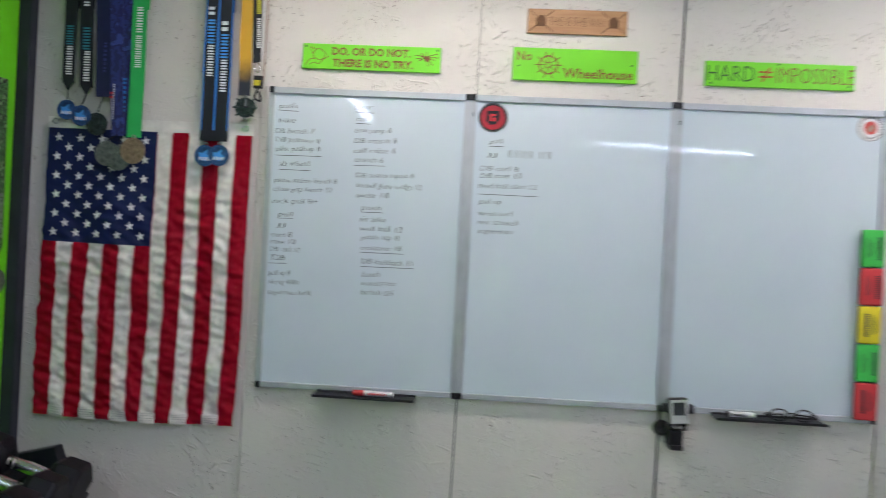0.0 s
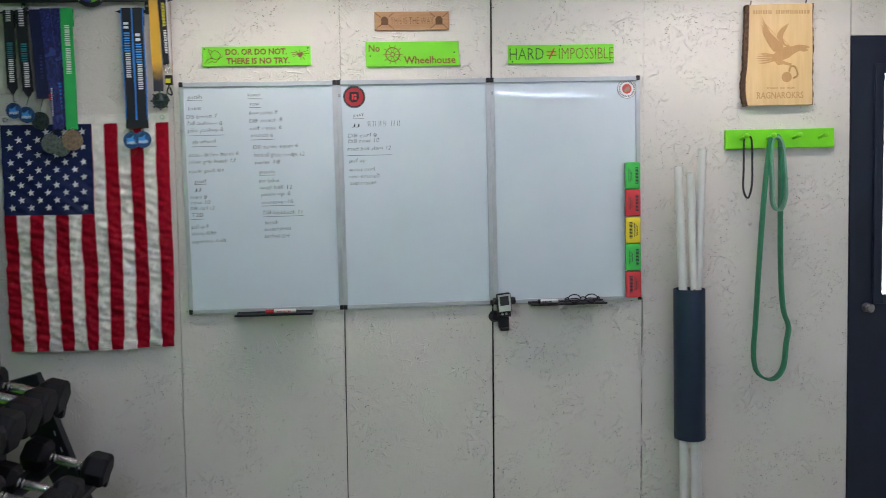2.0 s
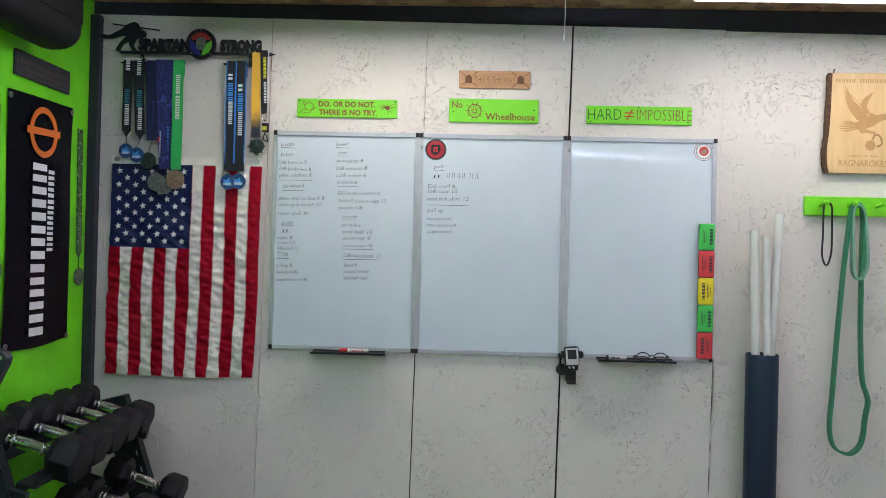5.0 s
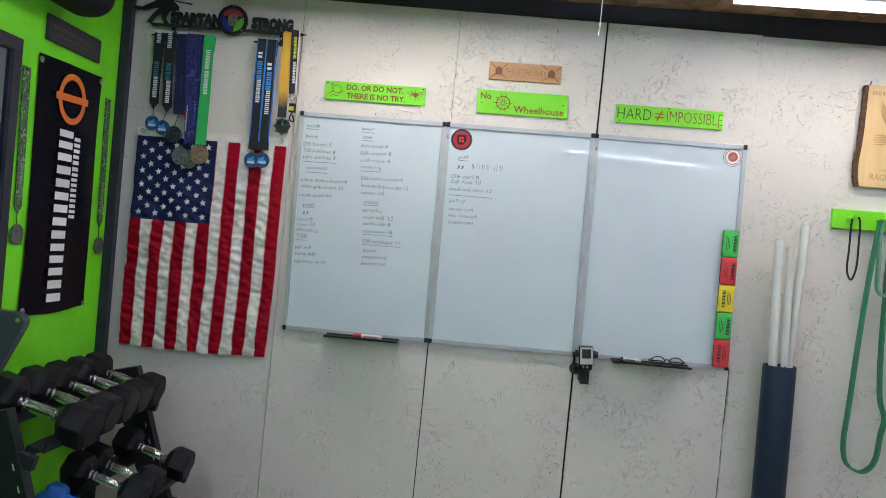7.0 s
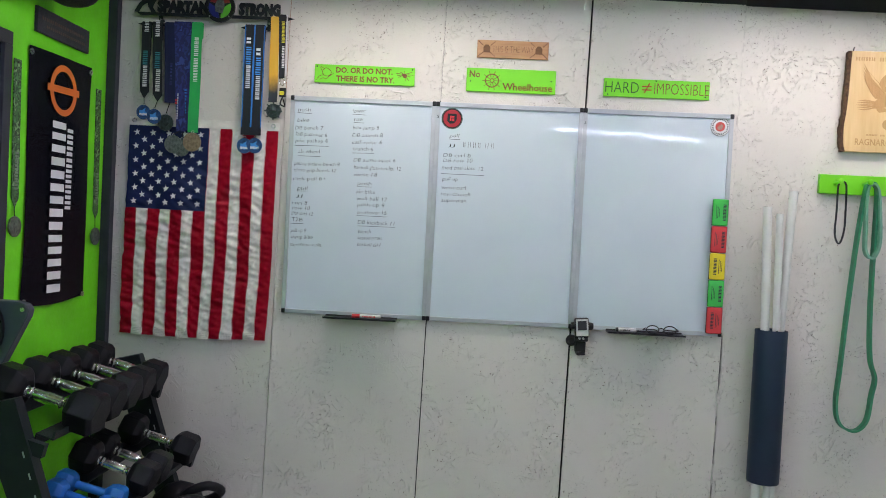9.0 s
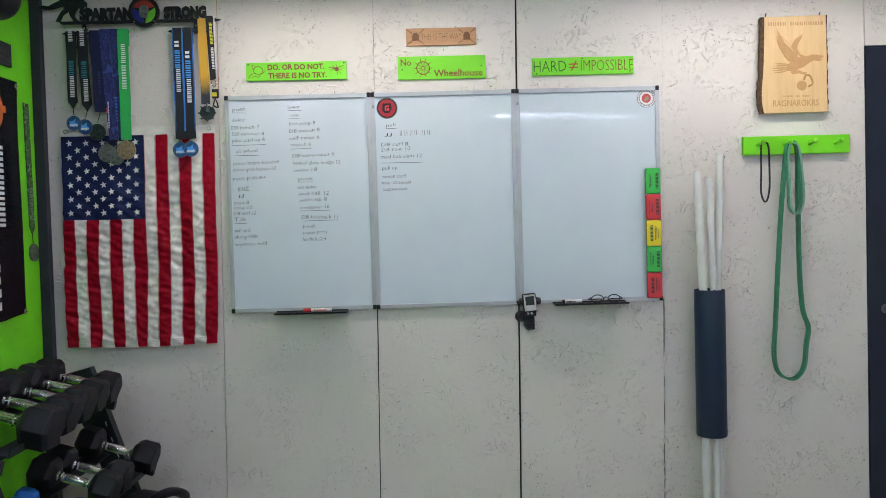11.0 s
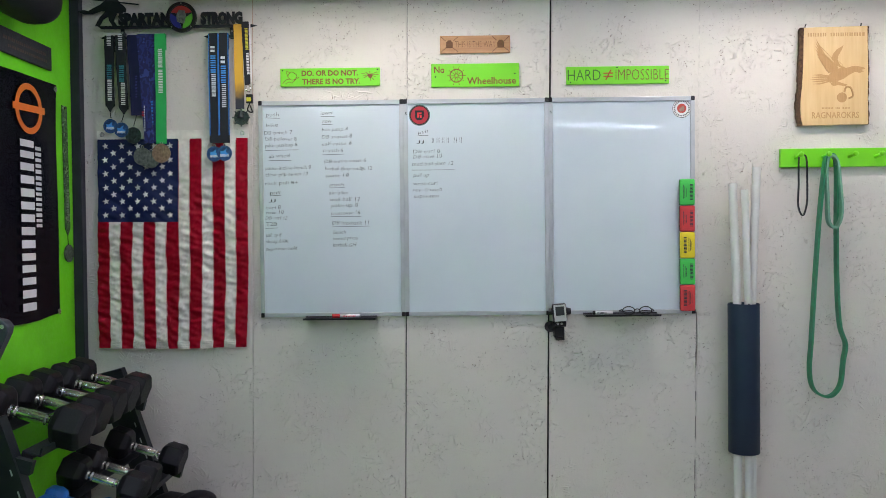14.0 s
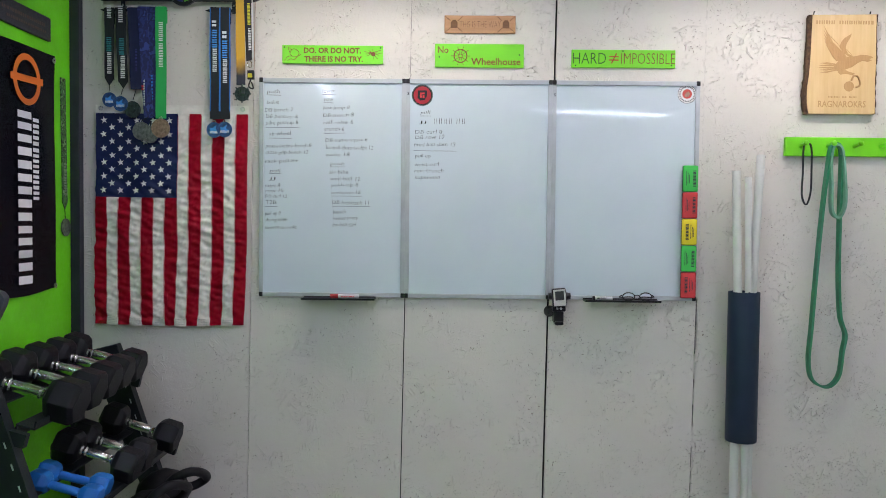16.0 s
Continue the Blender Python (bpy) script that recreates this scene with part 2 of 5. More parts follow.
M_FOAM = paint("navy vinyl tube", (0.010, 0.022, 0.045), 0.45, spec=0.3, vary=0.1, scale=10)
M_PVC = paint("white plastic pipe", (0.63, 0.645, 0.61), 0.35, vary=0.06, scale=12)
M_BAND = paint("green latex", (0.020, 0.20, 0.095), 0.5, vary=0.15, scale=40)
M_BAND2 = paint("pale green latex", (0.14, 0.33, 0.23), 0.6, vary=0.1, scale=40)
M_BANNER = paint("black banner vinyl", (0.004, 0.004, 0.007), 0.28, spec=0.08, vary=0.2)
M_PRINT = paint("white print", (0.74, 0.74, 0.74), 0.4, vary=0.03)
M_ORANGE = paint("orange print", (0.66, 0.15, 0.022), 0.4, vary=0.05)
M_LIME2 = paint("lime ribbon", (0.02, 0.40, 0.09), 0.6, vary=0.08)
M_ER_G = paint("green felt eraser", (0.05, 0.52, 0.08), 0.6, vary=0.06)
M_ER_R = paint("red felt eraser", (0.60, 0.04, 0.045), 0.6, vary=0.06)
M_ER_Y = paint("yellow felt eraser", (0.76, 0.62, 0.02), 0.6, vary=0.06)
M_SLATE = paint("slate plaque", (0.022, 0.024, 0.030), 0.6, vary=0.3, scale=60)
M_LAMP = glow("lamp diffuser near", (1.0, 0.89, 0.885), LAMP_NEAR)
M_LAMP2 = glow("lamp tube far", (0.86, 0.93, 1.28), LAMP_FAR)
# glow of the two added fill tubes over the room
M_FILL = glow("added fill tube", (0.86, 0.93, 1.28), LAMP_FILL)
M_DAY = glow("bright outdoors", (0.95, 0.98, 1.0), DAY)
M_HOUSING = paint("white lamp housing", (0.62, 0.62, 0.60), 0.45)
M_REDP = paint("red plastic", (0.62, 0.025, 0.03), 0.35)
M_CAMO = blotch("camouflage ribbon", [(0.02, 0.06, 0.022), (0.07, 0.18, 0.065), (0.015, 0.03, 0.015), (0.19, 0.30, 0.16)], 60)
M_PURPLE = blotch("blue print ribbon", [(0.010, 0.014, 0.085), (0.020, 0.028, 0.16), (0.012, 0.014, 0.09), (0.035, 0.055, 0.24)], 26)
M_NAVYR = cloth("navy ribbon", (0.012, 0.016, 0.055), 0.6)
M_BLACKR = cloth("black ribbon", (0.012, 0.014, 0.018), 0.6)
M_BLUEE = cloth("bright blue edge", (0.03, 0.20, 0.62), 0.6)
M_TEAL = paint("teal print", (0.02, 0.18, 0.24), 0.5)
M_SKYB = paint("blue print", (0.05, 0.28, 0.70), 0.5)
M_YELT = paint("yellow print", (0.66, 0.60, 0.03), 0.5)
M_BRONZE = paint("aged bronze", (0.33, 0.22, 0.16), 0.4, 0.7, vary=0.3, scale=90, bumpy=0.6, bscale=200)
M_PEWTER = paint("aged pewter", (0.16, 0.18, 0.17), 0.4, 0.7, vary=0.4, scale=90, bumpy=0.7, bscale=200)
M_BLUEM = paint("blue enamel medal", (0.02, 0.07, 0.20), 0.35, 0.2, vary=0.5, scale=70, bumpy=0.3)
M_DARKM = paint("dark medal", (0.03, 0.045, 0.045), 0.4, 0.5, vary=0.5, scale=90, bumpy=0.5, bscale=200)
M_DIM = paint("dull pale print", (0.16, 0.20, 0.17), 0.6, vary=0.3)


# ---- builders ----
ORG = {}


def thing(name, at, label, category, group="", kind=""):
    e = new(name)
    e.empty_display_size = 0.05
    e.location = at
    ORG[e.name] = Vector(at)
    return tagged(e, label, category, group, kind)


def mesh_of(name, bm, mat, smooth=False):
    bmesh.ops.recalc_face_normals(bm, faces=bm.faces[:])
    me = bpy.data.meshes.new(name)
    bm.to_mesh(me)
    bm.free()
    if mat:
        me.materials.append(mat)
    if smooth:
        me.shade_smooth()
        me.set_sharp_from_angle(angle=radians(38))
    return me


def part(name, bm, mat, parent, label="", smooth=False):
    """Links a bmesh, given in world metres, as one mesh under a thing or a part."""
    o = ORG.get(parent.name, Vector((0, 0, 0)))
    bmesh.ops.translate(bm, verts=bm.verts[:], vec=-o)
    ob = new(name, mesh_of(name, bm, mat, smooth))
    ob.parent = parent
    ORG[ob.name] = o
    if label:
        tagged(ob, label)
    return ob


def solo(name, bm, mat, at, label, category, group="", kind="", smooth=False):
    bmesh.ops.translate(bm, verts=bm.verts[:], vec=-Vector(at))
    ob = new(name, mesh_of(name, bm, mat, smooth))
    ob.location = at
    ORG[ob.name] = Vector(at)
    return tagged(ob, label, category, group, kind)


def box(x0, x1, y0, y1, z0, z1, bev=0.0, seg=2, bm=None):
    own = bmesh.new()
    bmesh.ops.create_cube(own, size=1)
    for v in own.verts:
        v.co = Vector((x0 + (v.co.x + .5) * (x1 - x0), y0 + (v.co.y + .5) * (y1 - y0), z0 + (v.co.z + .5) * (z1 - z0)))
    if bev:
        bmesh.ops.bevel(own, geom=own.edges[:], offset=bev, segments=seg, affect="EDGES", profile=0.5)
    return merge(bm, own)


def merge(bm, own):
    if bm is None:
        return own
    me = bpy.data.meshes.new("tmp")
    own.to_mesh(me)
    own.free()
    bm.from_mesh(me)
    bpy.data.meshes.remove(me)
    return bm


def turn(bm, m):
    bmesh.ops.transform(bm, matrix=m, verts=bm.verts[:])
    return bm


def plate(pts, y0, y1, bm=None, bev=0.0, axis="y"):
    """A flat shape from points (x, z), from depth y0 to y1. axis x: points are (y, z) and the depth runs along x."""
    own = bmesh.new()
    put = (lambda a, b, d: (a, d, b)) if axis == "y" else (lambda a, b, d: (d, a, b))
    A = [own.verts.new(put(a, b, y0)) for a, b in pts]
    B = [own.verts.new(put(a, b, y1)) for a, b in pts]
    own.faces.new(A)
    own.faces.new(B)
    k = len(pts)
    for i in range(k):
        own.faces.new((A[i], A[(i + 1) % k], B[(i + 1) % k], B[i]))
    if bev:
        bmesh.ops.bevel(own, geom=own.edges[:], offset=bev, segments=2, affect="EDGES", profile=0.5)
    return merge(bm, own)


def disc(cx, cz, r, y0, y1, n=32, bm=None, bev=0.0, axis="y", rz=None):
    pts = [(cx + r * math.cos(2 * math.pi * i / n), cz + (rz or r) * math.sin(2 * math.pi * i / n)) for i in range(n)]
    return plate(pts, y0, y1, bm, bev, axis)


def ring(cx, cz, r1, r0, y0, y1, n=36, bm=None, axis="y", k=1.0):
    """A flat ring; k stretches it upright."""
    own = bmesh.new()
    put = (lambda a, b, d: (a, d, b)) if axis == "y" else (lambda a, b, d: (d, a, b))
    R = []
    for i in range(n):
        c, s = math.cos(2 * math.pi * i / n), math.sin(2 * math.pi * i / n)
        R.append([own.verts.new(put(cx + r * c, cz + k * r * s, d)) for r, d in ((r1, y0), (r1, y1), (r0, y1), (r0, y0))])
    for i in range(n):
        a, b = R[i], R[(i + 1) % n]
        for j in range(4):
            own.faces.new((a[j], a[(j + 1) % 4], b[(j + 1) % 4], b[j]))
    return merge(bm, own)


def rod(a, b, r, n=14, bm=None, r2=None):
    a, b = Vector(a), Vector(b)
    own = bmesh.new()
    bmesh.ops.create_cone(own, cap_ends=True, segments=n, radius1=r, radius2=r if r2 is None else r2, depth=(b - a).length)
    q = (b - a).to_track_quat("Z", "Y").to_matrix().to_4x4()
    turn(own, Matrix.Translation((a + b) / 2) @ q)
    return merge(bm, own)


def lathe(profile, n=24, bm=None):
    """Turned shape about z from (radius, height) pairs."""
    own = bmesh.new()
    R = [[own.verts.new((r * math.cos(2 * math.pi * i / n), r * math.sin(2 * math.pi * i / n), z)) for i in range(n)] for r, z in profile]
    for a, b in zip(R, R[1:]):
        for i in range(n):
            own.faces.new((a[i], a[(i + 1) % n], b[(i + 1) % n], b[i]))
    own.faces.new(R[0])
    own.faces.new(R[-1])
    return merge(bm, own)


def smooth_path(pts, closed, steps=8):
    """Catmull-Rom through the points."""
    out, k = [], len(pts)
    P = [Vector(p) for p in pts]
    for i in range(k if closed else k - 1):
        p0, p1, p2, p3 = (P[(i + j - 1) % k] if closed else P[min(max(i + j - 1, 0), k - 1)] for j in range(4))
        for s in range(steps):
            t = s / steps
            out.append(0.5 * (2 * p1 + (p2 - p0) * t + (2 * p0 - 5 * p1 + 4 * p2 - p3) * t * t + (3 * p1 - p0 - 3 * p2 + p3) * t ** 3))
    if not closed:
        out.append(P[-1])
    return out


def strap(pts, width, thick, closed=True, bm=None, steps=8, wide=Vector((0, 1, 0))):
    """A flat strap swept along points, its width along the direction wide."""
    P = smooth_path(pts, closed, steps)
    own = bmesh.new()
    R, k = [], len(P)
    for i, p in enumerate(P):
        d = (P[(i + 1) % k] - P[i - 1]) if closed else P[min(i + 1, k - 1)] - P[max(i - 1, 0)]
        n = d.cross(wide).normalized()
        R.append([own.verts.new(p + wide * a * width / 2 + n * b * thick / 2) for a, b in ((-1, -1), (1, -1), (1, 1), (-1, 1))])
    for i in range(k if closed else k - 1):
        a, b = R[i], R[(i + 1) % k]
        for j in range(4):
            own.faces.new((a[j], a[(j + 1) % 4], b[(j + 1) % 4], b[j]))
    if not closed:
        own.faces.new(R[0])
        own.faces.new(R[-1])
    return merge(bm, own)


def tube(pts, r, closed=False, n=10, bm=None, steps=6):
    P = smooth_path(pts, closed, steps)
    own = bmesh.new()
    R, k = [], len(P)
    ref = None
    for i, p in enumerate(P):
        d = ((P[(i + 1) % k] - P[i - 1]) if closed else P[min(i + 1, k - 1)] - P[max(i - 1, 0)]).normalized()
        if ref is None:
            ref = d.orthogonal()
        ref = (ref - d * ref.dot(d)).normalized()
        s = d.cross(ref)
        R.append([own.verts.new(p + r * (math.cos(2 * math.pi * j / n) * ref + math.sin(2 * math.pi * j / n) * s)) for j in range(n)])
    for i in range(k if closed else k - 1):
        a, b = R[i], R[(i + 1) % k]
        for j in range(n):
            own.faces.new((a[j], a[(j + 1) % n], b[(j + 1) % n], b[j]))
    if not closed:
        own.faces.new(R[0])
        own.faces.new(R[-1])
    return merge(bm, own)


def letters(s, m, width, height, thick=0.0008, thin=0.0, spacing=1.0, bm=None):
    """Lettering as a mesh: fitted to width and height, its lower left at the origin of m, in m's xy plane."""
    cu = bpy.data.curves.new("type", "FONT")
    cu.body, cu.size, cu.extrude, cu.offset, cu.resolution_u, cu.space_character = s, 1.0, 0.02, thin, 2, spacing
    ob = new("type", cu)
    me = bpy.data.meshes.new_from_object(ob.evaluated_get(bpy.context.evaluated_depsgraph_get()))
    bpy.data.objects.remove(ob)
    bpy.data.curves.remove(cu)
    own = bmesh.new()
    own.from_mesh(me)
    bpy.data.meshes.remove(me)
    xs = [v.co.x for v in own.verts]
    ys = [v.co.y for v in own.verts]
    x0, x1, y0, y1 = min(xs), max(xs), min(ys), max(ys)
    kx = width / (x1 - x0) if width else height / (y1 - y0)
    ky = height / (y1 - y0) if height else kx
    for v in own.verts:
        v.co = Vector(((v.co.x - x0) * kx, (v.co.y - y0) * ky, thick if v.co.z > 0 else 0.0))
    turn(own, m)
    return merge(bm, own)


def bars(widths, m, length, height, gap=0.22, thick=0.0008, bm=None):
    """Lettering turned into plain bars: one block a sign, widths in proportion; 0 is a space."""
    total = sum(w if w else 0.5 for w in widths) + gap * (len(widths) - 1)
    k, x = length / total, 0.0
    own = bmesh.new()
    for w in widths:
        if w > 0.6:
            box(x * k, (x + w * 0.38) * k, 0, height, 0, thick, bm=own)
            box((x + w * 0.62) * k, (x + w) * k, 0, height, 0, thick, bm=own)
        elif w:
            box(x * k, (x + w) * k, 0, height, 0, thick, bm=own)
        x += (w if w else 0.5) + gap
    turn(own, m)
    return merge(bm, own)


FRONT = lambda x, y, z, r=0: pose(x, y, z, 90, 0, 0) @ pose(0, 0, 0, 0, 0, r)
SIDE = lambda x, y, z, r=0: pose(x, y, z, 90, 0, 90) @ pose(0, 0, 0, 0, 0, r)
GX = -1.70   # face of the lime wall

# ---- structure ----
X1, Y1, ZC = 3.3, -6.0, 2.425
wall = thing("wall_north", (0, 0, 0), "cream painted strand board wall in tall panels with dark seams", "wall", kind="structure")
for a in ((-1.82, 1.8095, 0, ZC), (2.738, X1, 0, ZC), (1.8095, 2.738, 2.0445, ZC)):
    part("backing", box(a[0], a[1], 0.013, 0.12, a[2], a[3]), M_GAP, wall)
LEAN = 0.0138   # the panels and the trim stand slightly askew to the whiteboards
ASKEW = lambda x, z: x + LEAN * (z - 0.98)


def panel(x0, x1, z0, z1, y0, left=True, right=True):
    """One sheet of the wall; a joint side follows the lean, an outer side stays upright."""
    f = lambda x, z, on: ASKEW(x, z) if on else x
    pts = [(f(x0, z0, left), z0), (f(x1, z0, right), z0), (f(x1, z1, right), z1), (f(x0, z1, left), z1)]
    part("panel", plate(pts, y0, 0.0125, bev=0.0008), M_WALL, wall)


for a, b, dy, le, ri in ((-1.70, -0.9565, 0.004, False, True), (-0.9535, -0.3055, 0.0, True, True), (-0.3010, 0.2965, 0.0, True, True), (0.3045, 0.9215, 0.0, True, True), (0.9270, 1.808, 0.004, True, False)):
    panel(a, b, 0.0, 2.40, dy, le, ri)
panel(1.811, X1, 2.046, 2.40, 0.004, False, False)
panel(2.74, X1, 0.0, 2.043, 0.004, False, False)
# joint filler that has come loose beside the fourth panel
rnd = random.Random(5)
def joint(x0, x1, y0, y1, z0, z1, bm=None):
    return plate([(ASKEW(x0, z0), z0), (ASKEW(x1, z0), z0), (ASKEW(x1, z1), z1), (ASKEW(x0, z1), z1)], y0, y1, bm)


own = joint(0.9216, 0.9269, 0.0005, 0.006, 0.985, 2.350)
z = 0.03
while z < 0.70:
    h = rnd.uniform(0.015, 0.05)
    if rnd.random() < 0.55:
        joint(0.9218, 0.9218 + rnd.uniform(0.002, 0.0050), -0.001, 0.004, z, z + h, own)
    z += h
part("filler", own, M_CAULK, wall, "flaking caulk along a panel joint")
own = strap([(0.923, -0.001, 0.70), (0.922, -0.004, 0.74), (0.928, -0.005, 0.79), (0.933, -0.003, 0.85), (0.932, -0.002, 0.91), (0.929, -0.001, 0.975)], 0.003, 0.010, False)
part("filler", own, M_CAULK, wall, "loose strip of caulk")
part("filler", joint(-0.3048, -0.3020, -0.0005, 0.004, 1.90, 2.36), M_CAULK, wall)
part("filler", joint(-0.9560, -0.9540, 0.001, 0.006, 1.90, 2.36), paint("rust stained caulk", (0.42, 0.24, 0.16), 0.7), wall)

side = thing("wall_west", (GX, -2, 0), "lime green painted wall", "wall", kind="structure")
part("panel", box(GX - 0.12, GX, Y1, 0.013, 0, ZC), M_GREEN, side)
part("panel", box(X1, X1 + 0.12, Y1, 0.12, 0, ZC), M_PLAIN, thing("wall_east", (X1, -2, 0), "unseen plain wall, pale for bounce light", "wall", kind="structure"))
part("panel", box(-1.82, X1 + 0.12, Y1 - 0.12, Y1, 0, ZC), M_PLAIN, thing("wall_south", (0, Y1, 0), "unseen plain wall, pale for bounce light", "wall", kind="structure"))
solo("floor", box(-1.82, X1 + 0.12, Y1 - 0.12, 0.12, -0.05, 0.0), M_FLOOR, (0, -2, 0), "unseen floor in pale grey for bounce light", "floor", kind="structure")
solo("ceiling", box(-1.82, X1 + 0.12, Y1 - 0.12, 0.12, ZC, ZC + 0.05), M_CEIL, (0, -2, ZC), "bare brown strand board ceiling", "ceiling", kind="structure")
SAG = lambda x, z: (x, z - 0.0116 * x)
own = plate([SAG(GX, 2.354), SAG(0.940, 2.354), SAG(0.940, 2.435), (GX, 2.4235)], -0.004, 0.012)
for v in own.verts:
    v.co.z = min(v.co.z, 2.4235)
solo("trim", own, M_TRIM, (0, 0, 2.354), "charcoal painted board along the wall top", "trim", kind="structure")
own = plate([SAG(0.941, 2.350), SAG(X1, 2.350), (X1, 2.4225), (0.941, 2.4225)], -0.004, 0.003)
solo("trim", own, M_TRIM, (1.5, 0, 2.35), "charcoal painted board along the wall top", "trim", kind="structure")
solo("trim", box(GX, GX + 0.040, -0.036, 0.003, 0.0, 2.362, 0.003), M_TRIM, (GX, 0, 0), "charcoal corner post between the walls", "trim", kind="structure")

# outdoors behind the door
solo("backdrop", box(1.2, 3.6, 0.75, 0.76, -0.2, 2.9), M_DAY, (2.3, 0.75, 0), "bright daylight outside the door", "backdrop", kind="structure")

# door
door = thing("door_1", (1.815, 0.0, 0.0), "closed navy steel door with a tall bright window", "door", kind="structure")
dx0, dx1, wx0, wx1, wz0, wz1 = 1.811, 2.735, 1.941, 2.60, 0.963, 1.893
own = bmesh.new()
for a in ((dx0, wx0, 0.006, 2.042), (wx1, dx1, 0.006, 2.042), (wx0, wx1, 0.006, wz0), (wx0, wx1, wz1, 2.042)):
    box(a[0], a[1], -0.004, 0.038, a[2], a[3], bm=own)
leaf = part("door_leaf", own, M_NAVY, door)
own = bmesh.new()
f = 0.034
for a in ((wx0 - f, wx0 + 0.006, wz0 - f, wz1 + f), (wx1 - 0.006, wx1 + f, wz0 - f, wz1 + f)):
    box(a[0], a[1], -0.016, -0.0042, a[2], a[3], 0.003, bm=own)
for a in ((wx0 + 0.006, wx1 - 0.006, wz0 - f, wz0 + 0.006), (wx0 + 0.006, wx1 - 0.006, wz1 - 0.006, wz1 + f)):
    box(a[0], a[1], -0.016, -0.0042, a[2], a[3], 0.003, bm=own)
part("window_frame", own, M_NAVY, door)
m, ns, ls, b = nodes("window glass")
b.inputs["Transmission Weight"].default_value, b.inputs["Roughness"].default_value, b.inputs["IOR"].default_value = 1.0, 0.25, 1.3
pane = part("pane", box(wx0 + 0.001, wx1 - 0.001, 0.012, 0.018, wz0 + 0.001, wz1 - 0.001), m, door)
pane.visible_shadow = False
for zz in (0.30, 0.62):
    own = bmesh.new()
    for a in ((2.0, 2.56, zz, zz + 0.008), (2.0, 2.56, zz + 0.20, zz + 0.208), (2.0, 2.008, zz + 0.008, zz + 0.20), (2.552, 2.56, zz + 0.008, zz + 0.20)):
        box(a[0], a[1], -0.008, -0.0042, a[2], a[3], 0.001, 1, bm=own)
    part("moulding", own, M_NAVY, door)
own = lathe([(0.026, 0), (0.028, 0.004), (0.010, 0.008), (0.010, 0.03), (0.022, 0.036), (0.026, 0.048), (0.020, 0.058), (0.004, 0.061)])
turn(own, pose(1.882, -0.0045, 0.915, 90) @ Matrix.Scale(0.72, 4))
part("door_knob", own, paint("dull steel", (0.22, 0.22, 0.23), 0.35, 1.0), door, "small steel door knob", True)

for x, z in ((0.958, 1.567), (1.386, 1.277)):
    own = lathe([(0.0075, 0), (0.0075, 0.003), (0.004, 0.005), (0.004, 0.010), (0.001, 0.0105)], 12)
    turn(own, pose(x, 0.0035, z, 90))
    solo("wall_anchor", own, M_CAULK, (x, 0.0035, z), "small white plastic anchor stuck in the wall", "wall anchor", "wall anchors")

# ---- ceiling lamps ----
def shop_light(at, length, mat, label):
    t = thing("ceiling_light", at, label, "ceiling light", "strip lights")
    x, y, z = at
    part("housing", box(x - length / 2, x + length / 2, y - 0.055, y + 0.055, z - 0.022, z, 0.004), M_HOUSING, t)
    # added lips screen the diffuser's sides; the wall-side one hangs lower, shading the wall top
    for s, low in ((-1, 0.0445), (1, 0.0475)) if mat is M_LAMP else ():
        part("reflector", box(x - length / 2, x + length / 2, y + s * 0.0535 - 0.0015, y + s * 0.0535 + 0.0015, z - low, z - 0.0222), M_HOUSING, t)
    if mat is M_LAMP:
        part("diffuser", box(x - length / 2 + 0.029, x + length / 2 - 0.029, y - 0.048, y + 0.048, z - 0.0430, z - 0.030), mat, t, "glowing white flat diffuser")
    else:
        own = bmesh.new()
        rod((x - length / 2 + 0.03, y, z - 0.036), (x + length / 2 - 0.03, y, z - 0.036), 0.0165 if length < 1.5 else 0.010, 16, own)
        part("tube", own, mat, t, "glowing white tube", True)
    for s in (-1, 1):
        part("end_cap", box(x + s * (length / 2 - 0.014) - 0.014, x + s * (length / 2 - 0.014) + 0.014, y - 0.022, y + 0.022, z - (0.0440 if mat is M_LAMP else 0.058), z - 0.0225, 0.003), M_HOUSING, t)
    return t


LZ, LY = 2.374, -0.463   # top and line of the pair of lamps before the wall
for x in (-0.43, 1.31):
    lamp = shop_light((x, LY, LZ), 1.22, M_LAMP, "white strip light with a flat lit diffuser under the ceiling")
    part("mount", plate([(LY - 0.052, LZ + 0.0005), (LY + 0.052, LZ + 0.0005), (LY + 0.03, ZC), (LY - 0.03, ZC)], x - 0.60, x + 0.60, axis="x"), M_HOUSING, lamp, "sloped grey lamp housing")
# two mirrored in the whiteboards; the two at y -1.65 are added, unseen fill
for x, y, yaw, long, mat in ((1.32, -4.50, -14, 1.55, M_LAMP2), (-1.17, -3.0, 90, 1.22, M_LAMP2), (-0.45, -1.65, 90, 1.22, M_FILL), (1.75, -1.65, 90, 1.22, M_FILL)):
    lamp = shop_light((0, 0, 0), long, mat, "unseen strip light with a lit tube, mirrored in a board or added as fill")
    lamp.matrix_basis = pose(x, y, ZC, 0, 0, yaw)
own = box(0.181, 0.699, LY - 0.02, LY + 0.02, LZ - 0.020, LZ - 0.004, 0.002)
solo("cable_duct", own, M_HOUSING, (0.45, LY, LZ), "white cable duct between two strip lights", "cable duct")
own = tube([(0.233, LY - 0.004, LZ - 0.02), (0.234, LY - 0.004, 2.31), (0.2335, LY - 0.004, 2.24), (0.233, LY - 0.004, 2.175)], 0.0012, n=6)
tube([(0.233, LY - 0.004, 2.182), (0.233, LY - 0.004, 2.165)], 0.004, n=8, bm=own)
